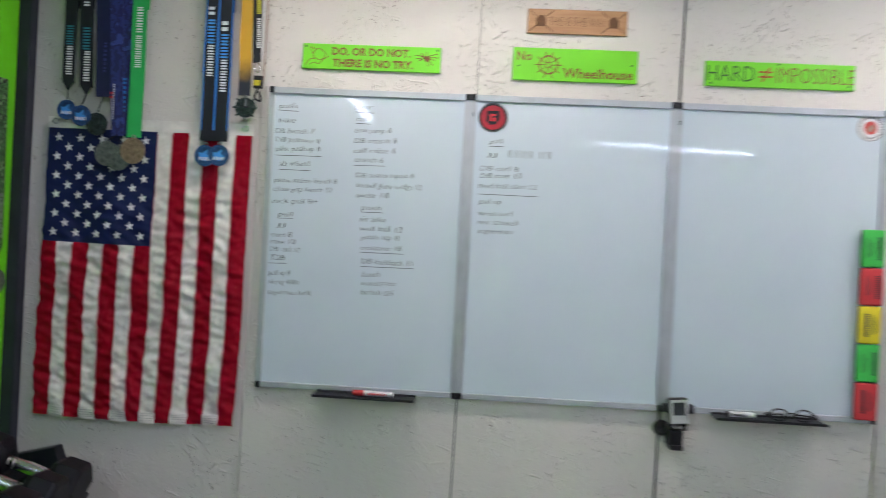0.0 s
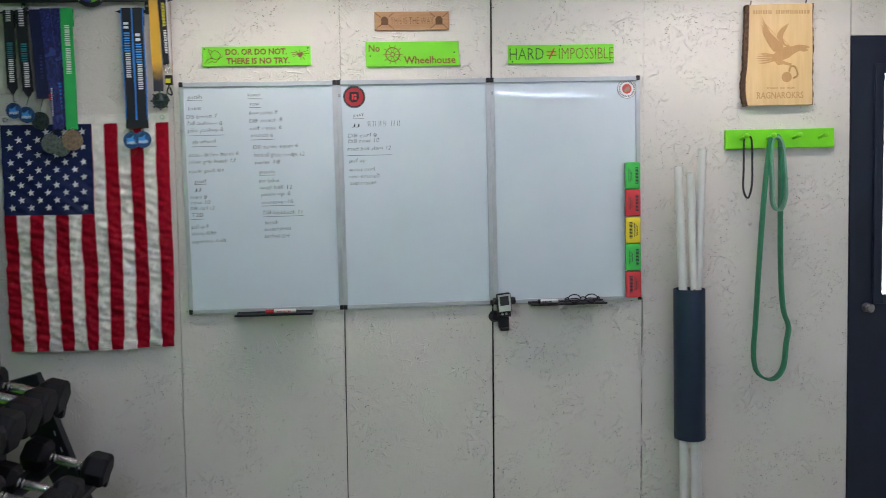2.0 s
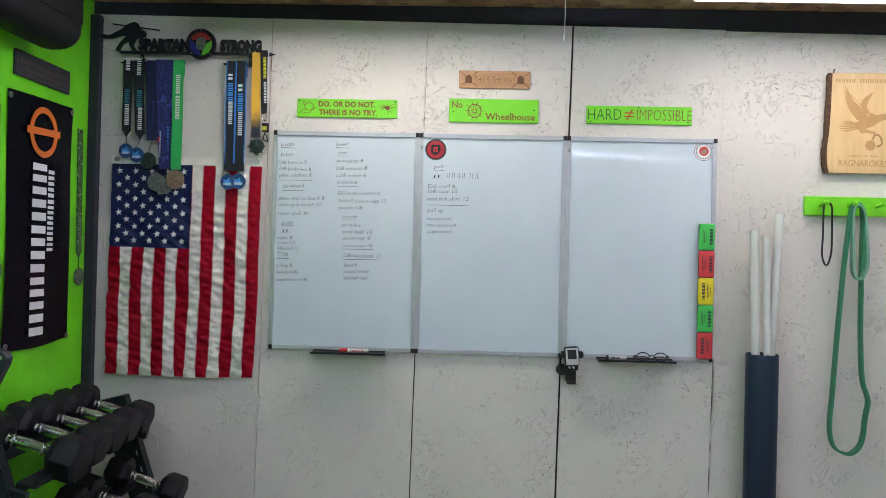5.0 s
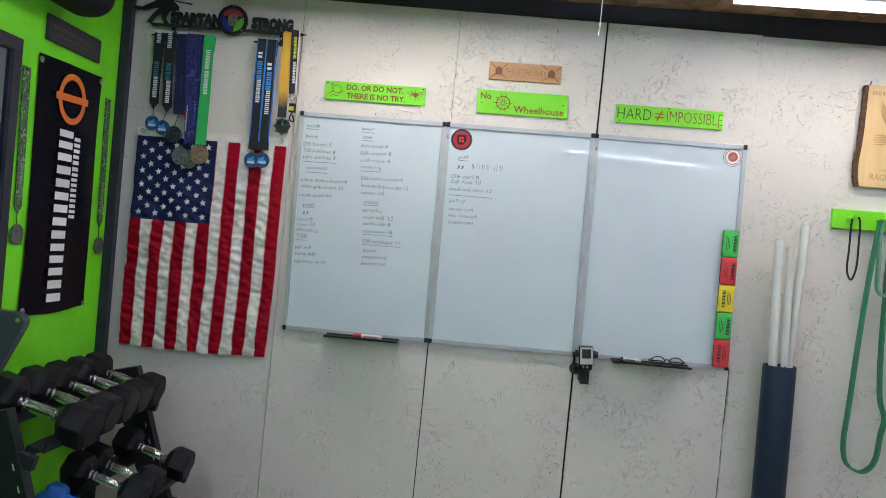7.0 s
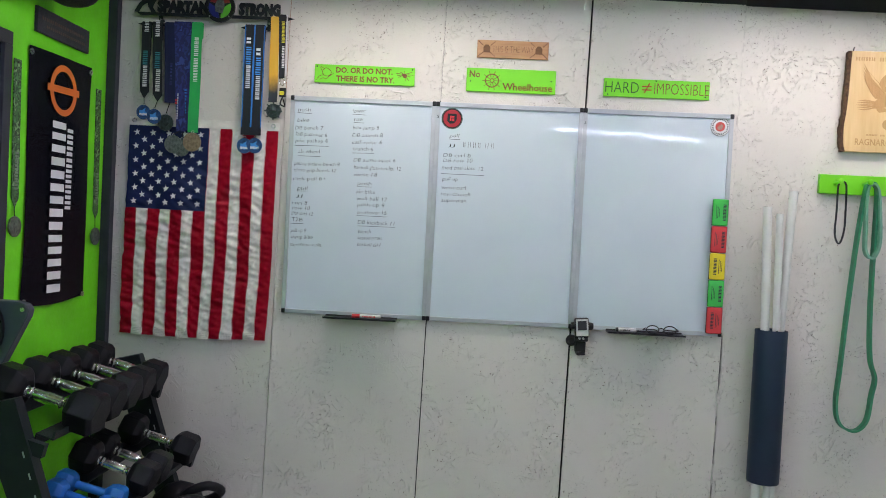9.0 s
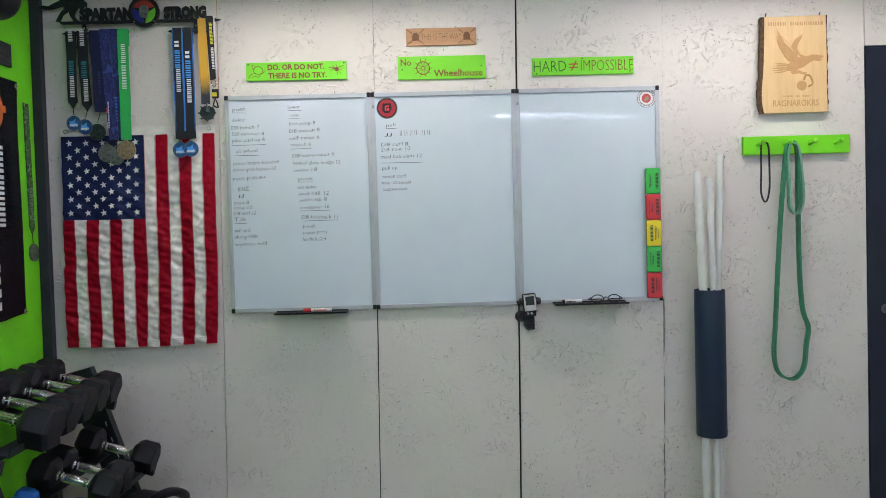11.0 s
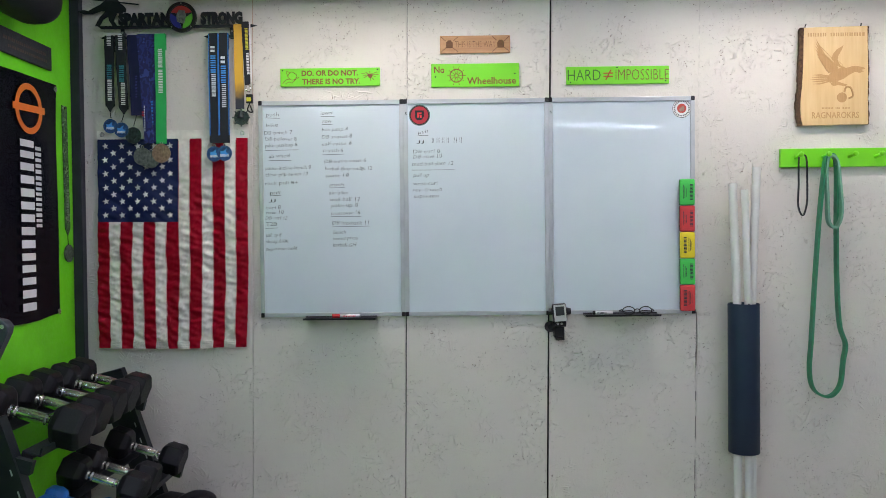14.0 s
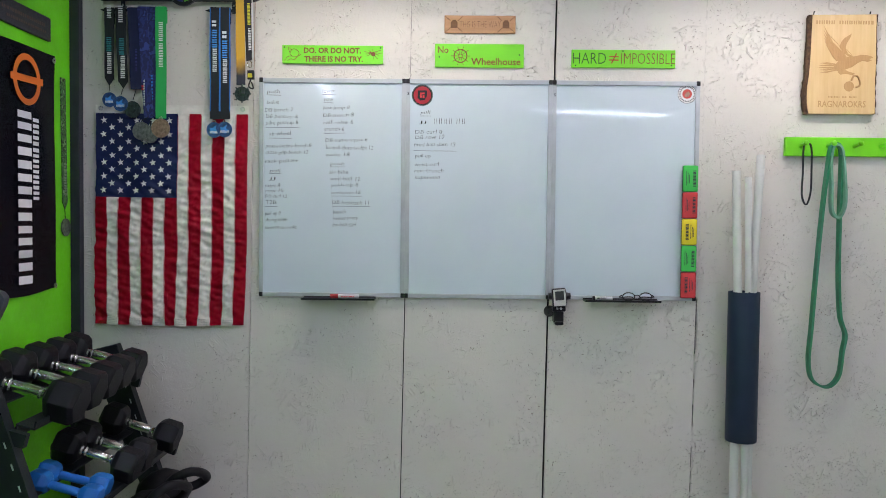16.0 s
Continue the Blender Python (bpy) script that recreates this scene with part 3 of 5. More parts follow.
solo("pull_cord", own, M_PVC, (0.233, LY, LZ), "thin white pull cord of the strip light", "pull cord")
own = tube([(0.60, LY - 0.018, LZ - 0.006), (0.62, LY - 0.024, LZ - 0.022), (0.65, LY - 0.022, LZ - 0.014), (0.68, LY - 0.018, LZ - 0.018)], 0.003, n=6)
solo("cable", own, M_BLACK, (0.62, LY, LZ), "short dark lamp cable on the duct", "cable")

# ---- whiteboards ----
BZ0, BZ1 = 0.981, 1.892


def whiteboard(x0, x1, label):
    t = thing("whiteboard", ((x0 + x1) / 2, 0, BZ0), label, "whiteboard", "whiteboards in a row")
    f = 0.0175
    surface = part("writing_surface", box(x0 + f, x1 - f, -0.0105, -0.001, BZ0 + f, BZ1 - f), M_BOARD, t, "glossy white enamel writing surface")
    for a, b in ((x0 + 0.0001, x0 + f), (x1 - f, x1 - 0.0001)):
        own = box(a, b, -0.0165, -0.001, BZ0 + f, BZ1 - f, 0.0007, 1)
        box(a + 0.007, b - 0.007, -0.0171, -0.0163, BZ0 + f, BZ1 - f, bm=own)
        part("frame_rail", own, M_ALU, t)
    for a, b in ((BZ0, BZ0 + f), (BZ1 - f - 0.002, BZ1)):
        own = box(x0 + 0.014, x1 - 0.014, -0.0175, -0.001, a, b, 0.002)
        box(x0 + 0.016, x1 - 0.016, -0.0182, -0.0172, (a + b) / 2 - 0.001, (a + b) / 2 + 0.001, bm=own)
        part("frame_rail", own, M_ALU, t)
    for a in (x0, x1 - 0.016):
        for c in (BZ0 - 0.001, BZ1 - 0.018):
            part("corner_cap", box(a, a + 0.016, -0.020, -0.0005, c, c + 0.019, 0.003), M_BLACK, t, "black plastic corner")
    return surface


b1 = whiteboard(-0.916, -0.3050, "whiteboard in an aluminium frame covered with handwritten workouts")
b2 = whiteboard(-0.3050, 0.3040, "whiteboard in an aluminium frame with a short handwritten list")
b3 = whiteboard(0.3040, 0.915, "empty whiteboard in an aluminium frame on the wall")
for bd, x in ((b2, -0.2985), (b3, 0.3095)):
    part("pen_mark", letters("s", FRONT(x, -0.0172, 1.826), 0.0075, 0.012, 0.0004), M_INK, bd, "small pen mark on the frame")
U = lambda cx: -0.722 + (440 + cx / 1.928 - 535) * 0.00238
V = lambda cy: 1.827 - (80 + cy / 1.928 - 197) * 0.00236
INKY = -0.0107


def hand(board, s, cx, cy, cx2, line=0):
    w = (cx2 - cx) / 1.928 * 0.00238
    tall = any(c in "bdfhkltBDJTGH0123456789" for c in s)
    deep = any(c in "gpqyj" for c in s)
    h = 0.0150 * (1.0 if tall else 0.72) + (0.0045 if deep else 0)
    base, lean = FRONT(U(cx), INKY, V(cy) - (0.0045 if deep else 0), rnd.uniform(-1.0, 1.8)), rnd.uniform(0.05, 0.22)
    own = letters(s, Matrix.Identity(4), w, h, 0.0003, -0.012)
    k = rnd.uniform(0, 50)
    for v in own.verts:
        x, y = v.co.x, v.co.y
        v.co.x = x + (y - h / 2) * lean + 0.0016 * noise.noise(Vector((x * 70, y * 60, k)))
        v.co.y = y * (1 + 0.25 * noise.noise(Vector((x * 45, 0, k)))) + 0.0020 * noise.noise(Vector((x * 55, y * 40, k + 9)))
    turn(own, base)
    if line:
        turn_a = rnd.uniform(-0.002, 0.002)
        plate([(U(cx) - 0.002, V(line)), (U(cx2) + 0.004, V(line) + turn_a), (U(cx2) + 0.004, V(line) + turn_a + 0.0016), (U(cx) - 0.002, V(line) + 0.0016)], INKY, INKY - 0.0003, own)
    part("handwriting", own, M_INK, board)


COL1 = [("push", 52, 224, 95, 230), ("bike", 52, 260, 92, 0), ("DB bench 7", 45, 287, 140, 0), ("DB pullover 8", 48, 307, 155, 0), ("pike pushup 8", 48, 331, 158, 342),
        ("ab wheel", 60, 367, 132, 377), ("pause incline bench 8", 48, 409, 203, 0), ("close grip bench 12", 48, 431, 192, 0), ("rack pull 8+", 46, 461, 158, 0),
        ("pull", 62, 493, 96, 498), ("JJ", 58, 521, 80, 0), ("curl 8", 46, 543, 98, 0), ("row 10", 48, 561, 108, 0), ("DB curl 12", 46, 579, 120, 0), ("T2B", 46, 601, 84, 610),
        ("pull up 8", 46, 639, 98, 0), ("shrug 8/80", 46, 661, 122, 0), ("superman hold", 46, 687, 152, 0)]
COL2 = [("lower", 240, 221, 282, 227), ("row", 245, 249, 275, 255), ("box jump 8", 242, 277, 330, 0), ("DB snatch 8", 242, 303, 345, 0), ("calf raise 6", 242, 327, 344, 0), ("crunch 6", 245, 349, 314, 359),
        ("DB sumo squat 6", 250, 388, 392, 0), ("barbell glute bridge 12", 252, 412, 412, 0), ("twist 18", 252, 437, 332, 0), ("push", 268, 467, 314, 473), ("air bike", 264, 496, 328, 0),
        ("wall ball 12", 266, 518, 370, 0), ("push up 8", 270, 540, 362, 0), ("crossover 16", 270, 565, 370, 572), ("DB kickback 11", 274, 599, 398, 607), ("bench", 278, 631, 320, 0), ("seated press", 276, 652, 360, 0), ("barbell GH", 276, 675, 354, 0)]
COL3 = [("pull", 572, 290, 602, 297), ("JJ", 565, 324, 590, 0), ("DB curl 8", 554, 357, 645, 0), ("DB row 10", 554, 375, 652, 0), ("med ball slam 12", 550, 400, 690, 415),
        ("pull up", 554, 438, 606, 0), ("wrist curl", 552, 467, 634, 0), ("rev. crunch", 552, 488, 650, 0), ("superman", 554, 511, 638, 0)]
for board, col in ((b1, COL1), (b1, COL2), (b2, COL3)):
    for s, cx, cy, cx2, ln in col:
        hand(board, s, cx, cy, cx2, ln)
for cx in (618, 623, 634, 641, 652, 658, 668, 674, 692, 700, 712, 718):
    own = bmesh.new()
    lean = 2 if cx in (692, 700) else 0
    plate([(U(cx), V(322)), (U(cx) + 0.0016, V(322)), (U(cx + lean) + 0.0016, V(304)), (U(cx + lean), V(304))], INKY, INKY - 0.0003, own)
    part("tally_mark", own, M_INK, b2)


# round stickers
def sticker(cx, cz, label):
    return thing("sticker", (cx, -0.0105, cz), label, "sticker")


s = sticker(-0.237, 1.826, "round red and black sticker on the whiteboard")
part("disc", disc(-0.237, 1.826, 0.044, -0.0106, -0.0120, 40), M_BLACK, s)
part("red_field", disc(-0.237, 1.826, 0.0365, -0.0121, -0.0124, 36), paint("red print", (0.34, 0.008, 0.018), 0.4), s)
part("rim", ring(-0.237, 1.826, 0.0425, 0.0410, -0.0121, -0.0124, 40), M_DIM, s)
own = plate([(-0.255, 1.846), (-0.219, 1.846), (-0.217, 1.822), (-0.228, 1.806), (-0.246, 1.804), (-0.257, 1.816)], -0.0125, -0.0128)
part("emblem", own, M_BLACK, s)
own = bmesh.new()
box(-0.246, -0.240, -0.0131, -0.0129, 1.815, 1.837, bm=own); box(-0.239, -0.228, -0.0131, -0.0129, 1.830, 1.837, bm=own); box(-0.236, -0.228, -0.0131, -0.0129, 1.815, 1.826, bm=own)
part("mark", own, M_REDP, s)
s = sticker(0.862, 1.841, "round white sticker with a red centre on the whiteboard")
part("disc", disc(0.862, 1.841, 0.039, -0.0106, -0.0116, 40), M_PRINT, s)
part("rim", ring(0.862, 1.841, 0.039, 0.037, -0.0117, -0.0120), M_BLACK, s)
part("red_field", disc(0.862, 1.841, 0.0195, -0.0117, -0.0121, 30), paint("dull red print", (0.50, 0.06, 0.045), 0.5), s)
part("emblem", plate([(0.850, 1.836), (0.858, 1.846), (0.868, 1.852), (0.874, 1.842), (0.868, 1.830), (0.856, 1.828)], -0.0122, -0.0124), M_BRONZE, s)
own = bmesh.new()
for i in range(26):
    a = 2 * math.pi * i / 26
    o = box(-0.0020, 0.0020, -0.0120, -0.0117, 0.0275, 0.0335)
    turn(o, Matrix.Translation((0.862, 0, 1.841)) @ Matrix.Rotation(a, 4, "Y"))
    merge(own, o)
part("print", own, M_INK, s)


# felt erasers, stacked down the edge of the third board
def eraser(z0, z1, mat, label, flip=False):
    t = thing("whiteboard_eraser", (0.876, -0.0105, z0), label, "eraser", "erasers on the whiteboard")
    x0, x1 = 0.846, 0.908
    part("felt", box(x0 + 0.001, x1 - 0.001, -0.024, -0.0185, z0 + 0.001, z1 - 0.001, 0.002), M_BLACK, t)
    grip = part("grip", box(x0, x1, -0.039, -0.0242, z0, z1, 0.006, 3), mat, t, smooth=True)
    part("magnet", box(x0 + 0.01, x1 - 0.01, -0.0184, -0.0178, z0 + 0.01, z1 - 0.01), M_BLACK, t)
    own = bmesh.new()
    zc = (z0 + z1) / 2
    if flip:
        bars([1, .4, 1, .5, 1, 1, 1], FRONT(x0 + 0.026, -0.0391, zc - 0.033, 90), 0.066, 0.012, bm=own)
        for k in range(3):
            box(x0 + 0.034 + 0.006 * k, x0 + 0.036 + 0.006 * k, -0.0394, -0.0391, zc - 0.028 + 0.004 * k, zc + 0.030 - 0.007 * k, bm=own)
    else:
        bars([1, .4, 1, .5, 1, 1, 1], FRONT(x0 + 0.040, -0.0391, zc + 0.033, -90), 0.066, 0.012, bm=own)
        for k in range(3):
            box(x0 + 0.012 + 0.006 * k, x0 + 0.014 + 0.006 * k, -0.0394, -0.0391, zc - 0.028 + 0.004 * k, zc + 0.030 - 0.007 * k, bm=own)
    part("print", own, M_INK, grip)


zt = 1.544
for mat, lab, fl in ((M_ER_G, "green", 0), (M_ER_R, "red", 0), (M_ER_Y, "yellow", 1), (M_ER_G, "green", 0), (M_ER_R, "red", 1)):
    eraser(zt - 0.1085, zt, mat, lab + " felt eraser stuck to the whiteboard edge", fl)
    zt -= 0.1105


# pen trays
def pen_tray(x0, x1, z, label):
    t = thing("pen_tray", ((x0 + x1) / 2, -0.019, z), label, "pen tray", "pen trays")
    prof = [(-0.0185, z + 0.009), (-0.0205, z + 0.009), (-0.022, z + 0.003), (-0.084, z + 0.001), (-0.089, z + 0.006), (-0.091, z + 0.005), (-0.087, z - 0.002), (-0.0185, z - 0.001)]
    own = plate(prof, x0, x1, axis="x")
    part("tray", own, M_BLACK, t)
    return t


pen_tray(-0.726, -0.424, 0.976, "black pen tray clipped under the whiteboard")
pen_tray(0.442, 0.752, 0.980, "black pen tray clipped under the whiteboard")


def marker(x0, x1, y, z, body, cap, capfrac, label):
    t = thing("marker_pen", ((x0 + x1) / 2, y, z), label, "marker pen")
    L = x1 - x0
    r = 0.0085
    part("cap", rod((x0, y, z + r), (x0 + L * capfrac, y, z + r), r, 16), cap, t, smooth=True)
    barrel = part("barrel", rod((x0 + L * capfrac, y, z + r), (x1, y, z + r), r * 0.94, 16), body, t, smooth=True)
    own = bars([1, .6, 1, .7, 1], FRONT(x0 + L * (capfrac + 0.1), y - r * 0.97, z + r * 0.6), L * 0.45, 0.006, thick=0.0006)
    part("print", own, cap, barrel)


marker(-0.610, -0.492, -0.047, 0.9785, M_PRINT, M_REDP, 0.28, "red and white marker pen in the tray")
marker(0.478, 0.560, -0.047, 0.9825, M_PRINT, M_BLACK, 0.12, "white marker pen with black cap in the tray")

# spectacles
t = thing("glasses", (0.66, -0.045, 0.982), "black framed glasses lying in the pen tray", "glasses")
for i, x in enumerate((0.625, 0.695)):
    pts = [(x + 0.025 * math.cos(a), -0.058, 0.9995 + 0.0165 * math.sin(a)) for a in [2 * math.pi * k / 10 for k in range(10)]]
    part("rim", tube(pts, 0.0022, True, 8, steps=3), M_BLACK, t, smooth=True)
part("bridge", tube([(0.649, -0.058, 1.0025), (0.660, -0.060, 1.0065), (0.671, -0.058, 1.0025)], 0.002, n=8), M_BLACK, t)
part("temple", tube([(0.598, -0.058, 1.0055), (0.590, -0.045, 0.99555), (0.64, -0.026, 0.9955), (0.655, -0.024, 0.9875)], 0.0022, n=8), M_BLACK, t)
part("temple", tube([(0.722, -0.058, 1.0055), (0.730, -0.045, 0.99555), (0.69, -0.026, 0.9955), (0.672, -0.024, 0.9875)], 0.0022, n=8), M_BLACK, t)

# interval timer on its clip
t = thing("timer", (0.338, -0.02, 0.88), "small silver timer on a black mount at the board edge", "timer")
part("mount_arm", box(0.318, 0.360, -0.050, -0.0005, 0.885, 0.935, 0.006), M_BLACK, t)
part("mount_foot", box(0.322, 0.358, -0.062, -0.012, 0.878, 0.892, 0.004), M_BLACK, t)
part("pivot", rod((0.312, -0.045, 0.945), (0.366, -0.045, 0.945), 0.012, 16), M_BLACK, t, smooth=True)
own = box(0.309, 0.367, -0.074, -0.046, 0.955, 1.032, 0.007, 3)
part("case", own, M_BLACK, t, smooth=True)
part("face", plate([(0.313, 0.960), (0.363, 0.960), (0.363, 1.028), (0.313, 1.028)], -0.0742, -0.0775, bev=0.001), paint("silver plastic", (0.55, 0.55, 0.53), 0.35, 0.3), t)
part("screen", plate([(0.320, 0.984), (0.356, 0.984), (0.356, 1.021), (0.320, 1.021)], -0.0777, -0.0785), paint("dark lcd", (0.03, 0.034, 0.034), 0.15), t)
# the clock itself leans a little in its mount
for ob in t.children:
    if ob.name.split(".")[0] in ("case", "face", "screen"):
        ob.rotation_euler.y = radians(-5)
        ob.location.x += 0.0098
part("knob", rod((0.366, -0.045, 0.998), (0.386, -0.045, 0.998), 0.017, 20, r2=0.013), M_BLACK, t, smooth=True)
part("knob", rod((0.310, -0.045, 0.998), (0.296, -0.045, 0.998), 0.015, 20, r2=0.012), M_BLACK, t, smooth=True)
part("suction_cup", rod((0.306, -0.002, 0.930), (0.306, -0.030, 0.930), 0.024, 20, r2=0.012), M_BLACK, t, smooth=True)
part("button", rod((0.330, -0.060, 0.948), (0.330, -0.070, 0.948), 0.005, 12), M_STEEL, t)
part("button", rod((0.346, -0.060, 0.948), (0.346, -0.070, 0.948), 0.005, 12), M_STEEL, t)


# ---- signs ----
def sign(x0, x1, z0, z1, mat, label, tilt=0.0, y=0.0):
    t = thing("wall_sign", ((x0 + x1) / 2, y, z0), label, "sign", "mottos on the wall")
    own = box(x0, x1, y - 0.010, y - 0.0005, z0, z1, 0.0015)
    return part("board", own, mat, t)


SY = -0.0101
t = sign(-0.822, -0.402, 1.953, 2.029, M_SIGN, "lime green wooden sign with an engraved motto")
part("lettering", letters("DO. OR DO NOT.", FRONT(-0.732, SY, 1.9955), 0.238, 0.0245, 0.0005, 0.035), M_ENGR, t)
part("lettering", letters("THERE IS NO TRY.", FRONT(-0.730, SY, 1.9605), 0.245, 0.0245, 0.0005, 0.035), M_ENGR, t)
own = bmesh.new()
tube([(-0.800, SY, 1.965), (-0.785, SY, 1.972), (-0.772, SY, 1.968), (-0.760, SY, 1.980), (-0.742, SY, 1.992)], 0.0012, n=5, bm=own)
tube([(-0.790, SY, 1.995), (-0.778, SY, 2.013), (-0.764, SY, 2.010), (-0.752, SY, 1.998), (-0.758, SY, 1.984), (-0.776, SY, 1.981)], 0.0012, True, n=5, bm=own)
tube([(-0.790, SY, 1.998), (-0.797, SY, 2.018), (-0.780, SY, 2.010)], 0.0012, n=5, bm=own)
tube([(-0.813, SY, 1.963), (-0.800, SY, 1.980), (-0.782, SY, 1.984)], 0.0012, n=5, bm=own)
part("drawing", own, M_ENGR, t)
own = bmesh.new()
for a, b in (((-0.480, 2.004), (-0.420, 1.990)), ((-0.470, 1.986), (-0.412, 2.010)), ((-0.445, 2.014), (-0.440, 1.972)), ((-0.462, 2.010), (-0.425, 1.975)), ((-0.475, 1.994), (-0.408, 1.998))):
    tube([(a[0], SY, a[1]), ((a[0] + b[0]) / 2, SY, (a[1] + b[1]) / 2 + 0.003), (b[0], SY, b[1])], 0.0012, n=5, bm=own)
own = disc(-0.443, 1.994, 0.009, SY, SY - 0.0005, 14, own)
part("drawing", own, M_ENGR, t)
for x, zz in ((-0.812, 2.020), (-0.412, 2.020)):
    part("screw", disc(x, zz, 0.003, SY, SY - 0.001, 12), M_BLACK, t)

t = sign(-0.186, 0.183, 1.943, 2.040, M_SIGN, "lime green wooden sign with a ship's wheel and engraved words")
part("lettering", letters("No", FRONT(-0.174, SY, 2.001), 0.044, 0.028, 0.0005, 0.02), M_ENGR, t)
part("lettering", letters("Wheelhouse", FRONT(-0.036, SY, 1.953), 0.206, 0.029, 0.0005, 0.02), M_ENGR, t)
own = ring(-0.080, 1.990, 0.0290, 0.0245, SY, SY - 0.0006)
ring(-0.080, 1.990, 0.009, 0.006, SY, SY - 0.0006, bm=own)
for i in range(10):
    a = 2 * math.pi * i / 10
    rod((-0.080 + 0.007 * math.cos(a), SY, 1.990 + 0.007 * math.sin(a)), (-0.080 + 0.040 * math.cos(a), SY, 1.990 + 0.040 * math.sin(a)), 0.0012, 6, own)
part("wheel_drawing", own, M_ENGR, t)
for x, zz in ((-0.168, 1.985), (0.165, 1.996)):
    part("screw", disc(x, zz, 0.003, SY, SY - 0.001, 12), M_BLACK, t)

t = sign(0.381, 0.811, 1.947, 2.021, M_SIGN, "lime green wooden sign with engraved capitals")
M_ENGR2 = paint("dark engraving", (0.035, 0.09, 0.018), 0.7, vary=0.3)
part("lettering", letters("HARD", FRONT(0.387, SY, 1.963), 0.137, 0.045, 0.0005, -0.012), M_ENGR2, t)
part("lettering", letters("IMPOSSIBLE", FRONT(0.587, SY, 1.963), 0.222, 0.045, 0.0005, -0.014), M_ENGR, t)
own = bmesh.new()
box(0.536, 0.576, SY - 0.0006, SY, 1.990, 1.995, bm=own)
box(0.536, 0.576, SY - 0.0006, SY, 1.976, 1.981, bm=own)
plate([(0.543, 1.964), (0.549, 1.964), (0.570, 2.006), (0.564, 2.006)], SY - 0.0008, SY - 0.0002, own)
part("lettering", own, paint("red engraving", (0.38, 0.07, 0.015), 0.7), t)
for x, zz in ((0.398, 1.955), (0.795, 1.958), (0.593, 2.016)):
    part("screw", disc(x, zz, 0.003, SY, SY - 0.001, 12), M_BLACK, t)

t = sign(-0.148, 0.147, 2.084, 2.157, M_CEDAR, "narrow cedar sign with burnt lettering")
part("lettering", letters("THIS IS THE WAY", FRONT(-0.085, SY, 2.108), 0.170, 0.026, 0.0005, -0.02), M_BURN, t)
for cx in (-0.108, 0.107):
    own = bmesh.new()
    plate([(cx - 0.014, 2.105), (cx + 0.014, 2.105), (cx + 0.014, 2.128), (cx + 0.006, 2.138), (cx - 0.006, 2.138), (cx - 0.014, 2.128)], SY - 0.0005, SY, own)
    for s in (-1, 1):
        for q in (-1, 1):
            rod((cx + s * 0.015, SY, 2.1205 + q * 0.014), (cx + s * 0.036, SY, 2.1205 + q * 0.032), 0.0012, 6, own)
    part("drawing", own, M_BURN, t)

# small plaque over the door
t = sign(2.032, 2.45, 2.068, 2.200, M_SLATE, "dark wooden plaque with pale letters over the door", y=0.003)
part("lettering", bars([1, .7, .7, 1, .8, 1], FRONT(2.052, -0.0071, 2.105), 0.36, 0.055), M_CEDAR, t)

# live-edge plaque with an etched bird
t = thing("wooden_plaque", (1.49, 0, 1.76), "pale wooden plaque with bark edges and an etched raven", "plaque")
rnd = random.Random(11)
LEFT = [(1.345, 1.762), (1.337, 1.80), (1.336, 1.86), (1.343, 1.93), (1.347, 2.0), (1.349, 2.08), (1.351, 2.168)]
RIGHT = [(1.634, 2.172), (1.634, 2.08), (1.636, 1.98), (1.634, 1.88), (1.636, 1.82), (1.637, 1.764)]
face = [(x + 0.016, z) for x, z in LEFT] + [(x - 0.004, z) for x, z in RIGHT]
slab = part("board", plate(face, -0.024, -0.004, bev=0.0015), M_PINE, t)
for side_pts, s, w in ((LEFT, 1, 0.0155), (RIGHT, -1, 0.0035)):
    P = smooth_path([(x, 0, z) for x, z in side_pts], False, 6)
    out = [(p.x + rnd.uniform(-0.0022, 0.0022), p.z) for p in P]
    inn = [(p.x + s * w, p.z) for p in reversed(P)]
    part("bark_edge", plate(out + inn, -0.0235, -0.003), M_BARK, t, "dark rough bark edge")
PY = -0.0243
part("lettering", bars([1, .8, 1, .8, 0, 1, .8, .8, .8, .8, 1, .4, .6], FRONT(1.382, PY, 2.130), 0.235, 0.015, 0.3, 0.0004), M_ETCH, slab)
part("lettering", bars([.8, .8, 1, .8, 0, .8, .5, 0, .6, .8, .8], FRONT(1.440, PY, 1.829), 0.115, 0.007, 0.3, 0.0004), M_ETCH, slab)
part("lettering", letters("RAGNAROKRS", FRONT(1.398, PY, 1.790), 0.196, 0.027, 0.0004, 0.012), M_ETCH, slab)
Q = lambda x, y: (1.344 + (x - 430) / 237 * 0.272 + 0.016, 2.172 - (y - 55) / 400 * 0.412)   # plan of the etching
own = bmesh.new()
for pts in ([(566, 140), (578, 132), (572, 150), (560, 172), (556, 192), (566, 212), (590, 226), (572, 226), (548, 208), (534, 186), (540, 166), (552, 150)],
            [(540, 232), (566, 224), (592, 222), (612, 216), (632, 217), (652, 222), (656, 228), (640, 232), (652, 238), (636, 244), (618, 240), (600, 250), (580, 266), (556, 276), (530, 282), (512, 276), (520, 258)],
            [(530, 284), (552, 274), (572, 284), (592, 290), (584, 298), (560, 292), (540, 296)]):
    plate([Q(*p) for p in pts], PY, PY - 0.0004, own)
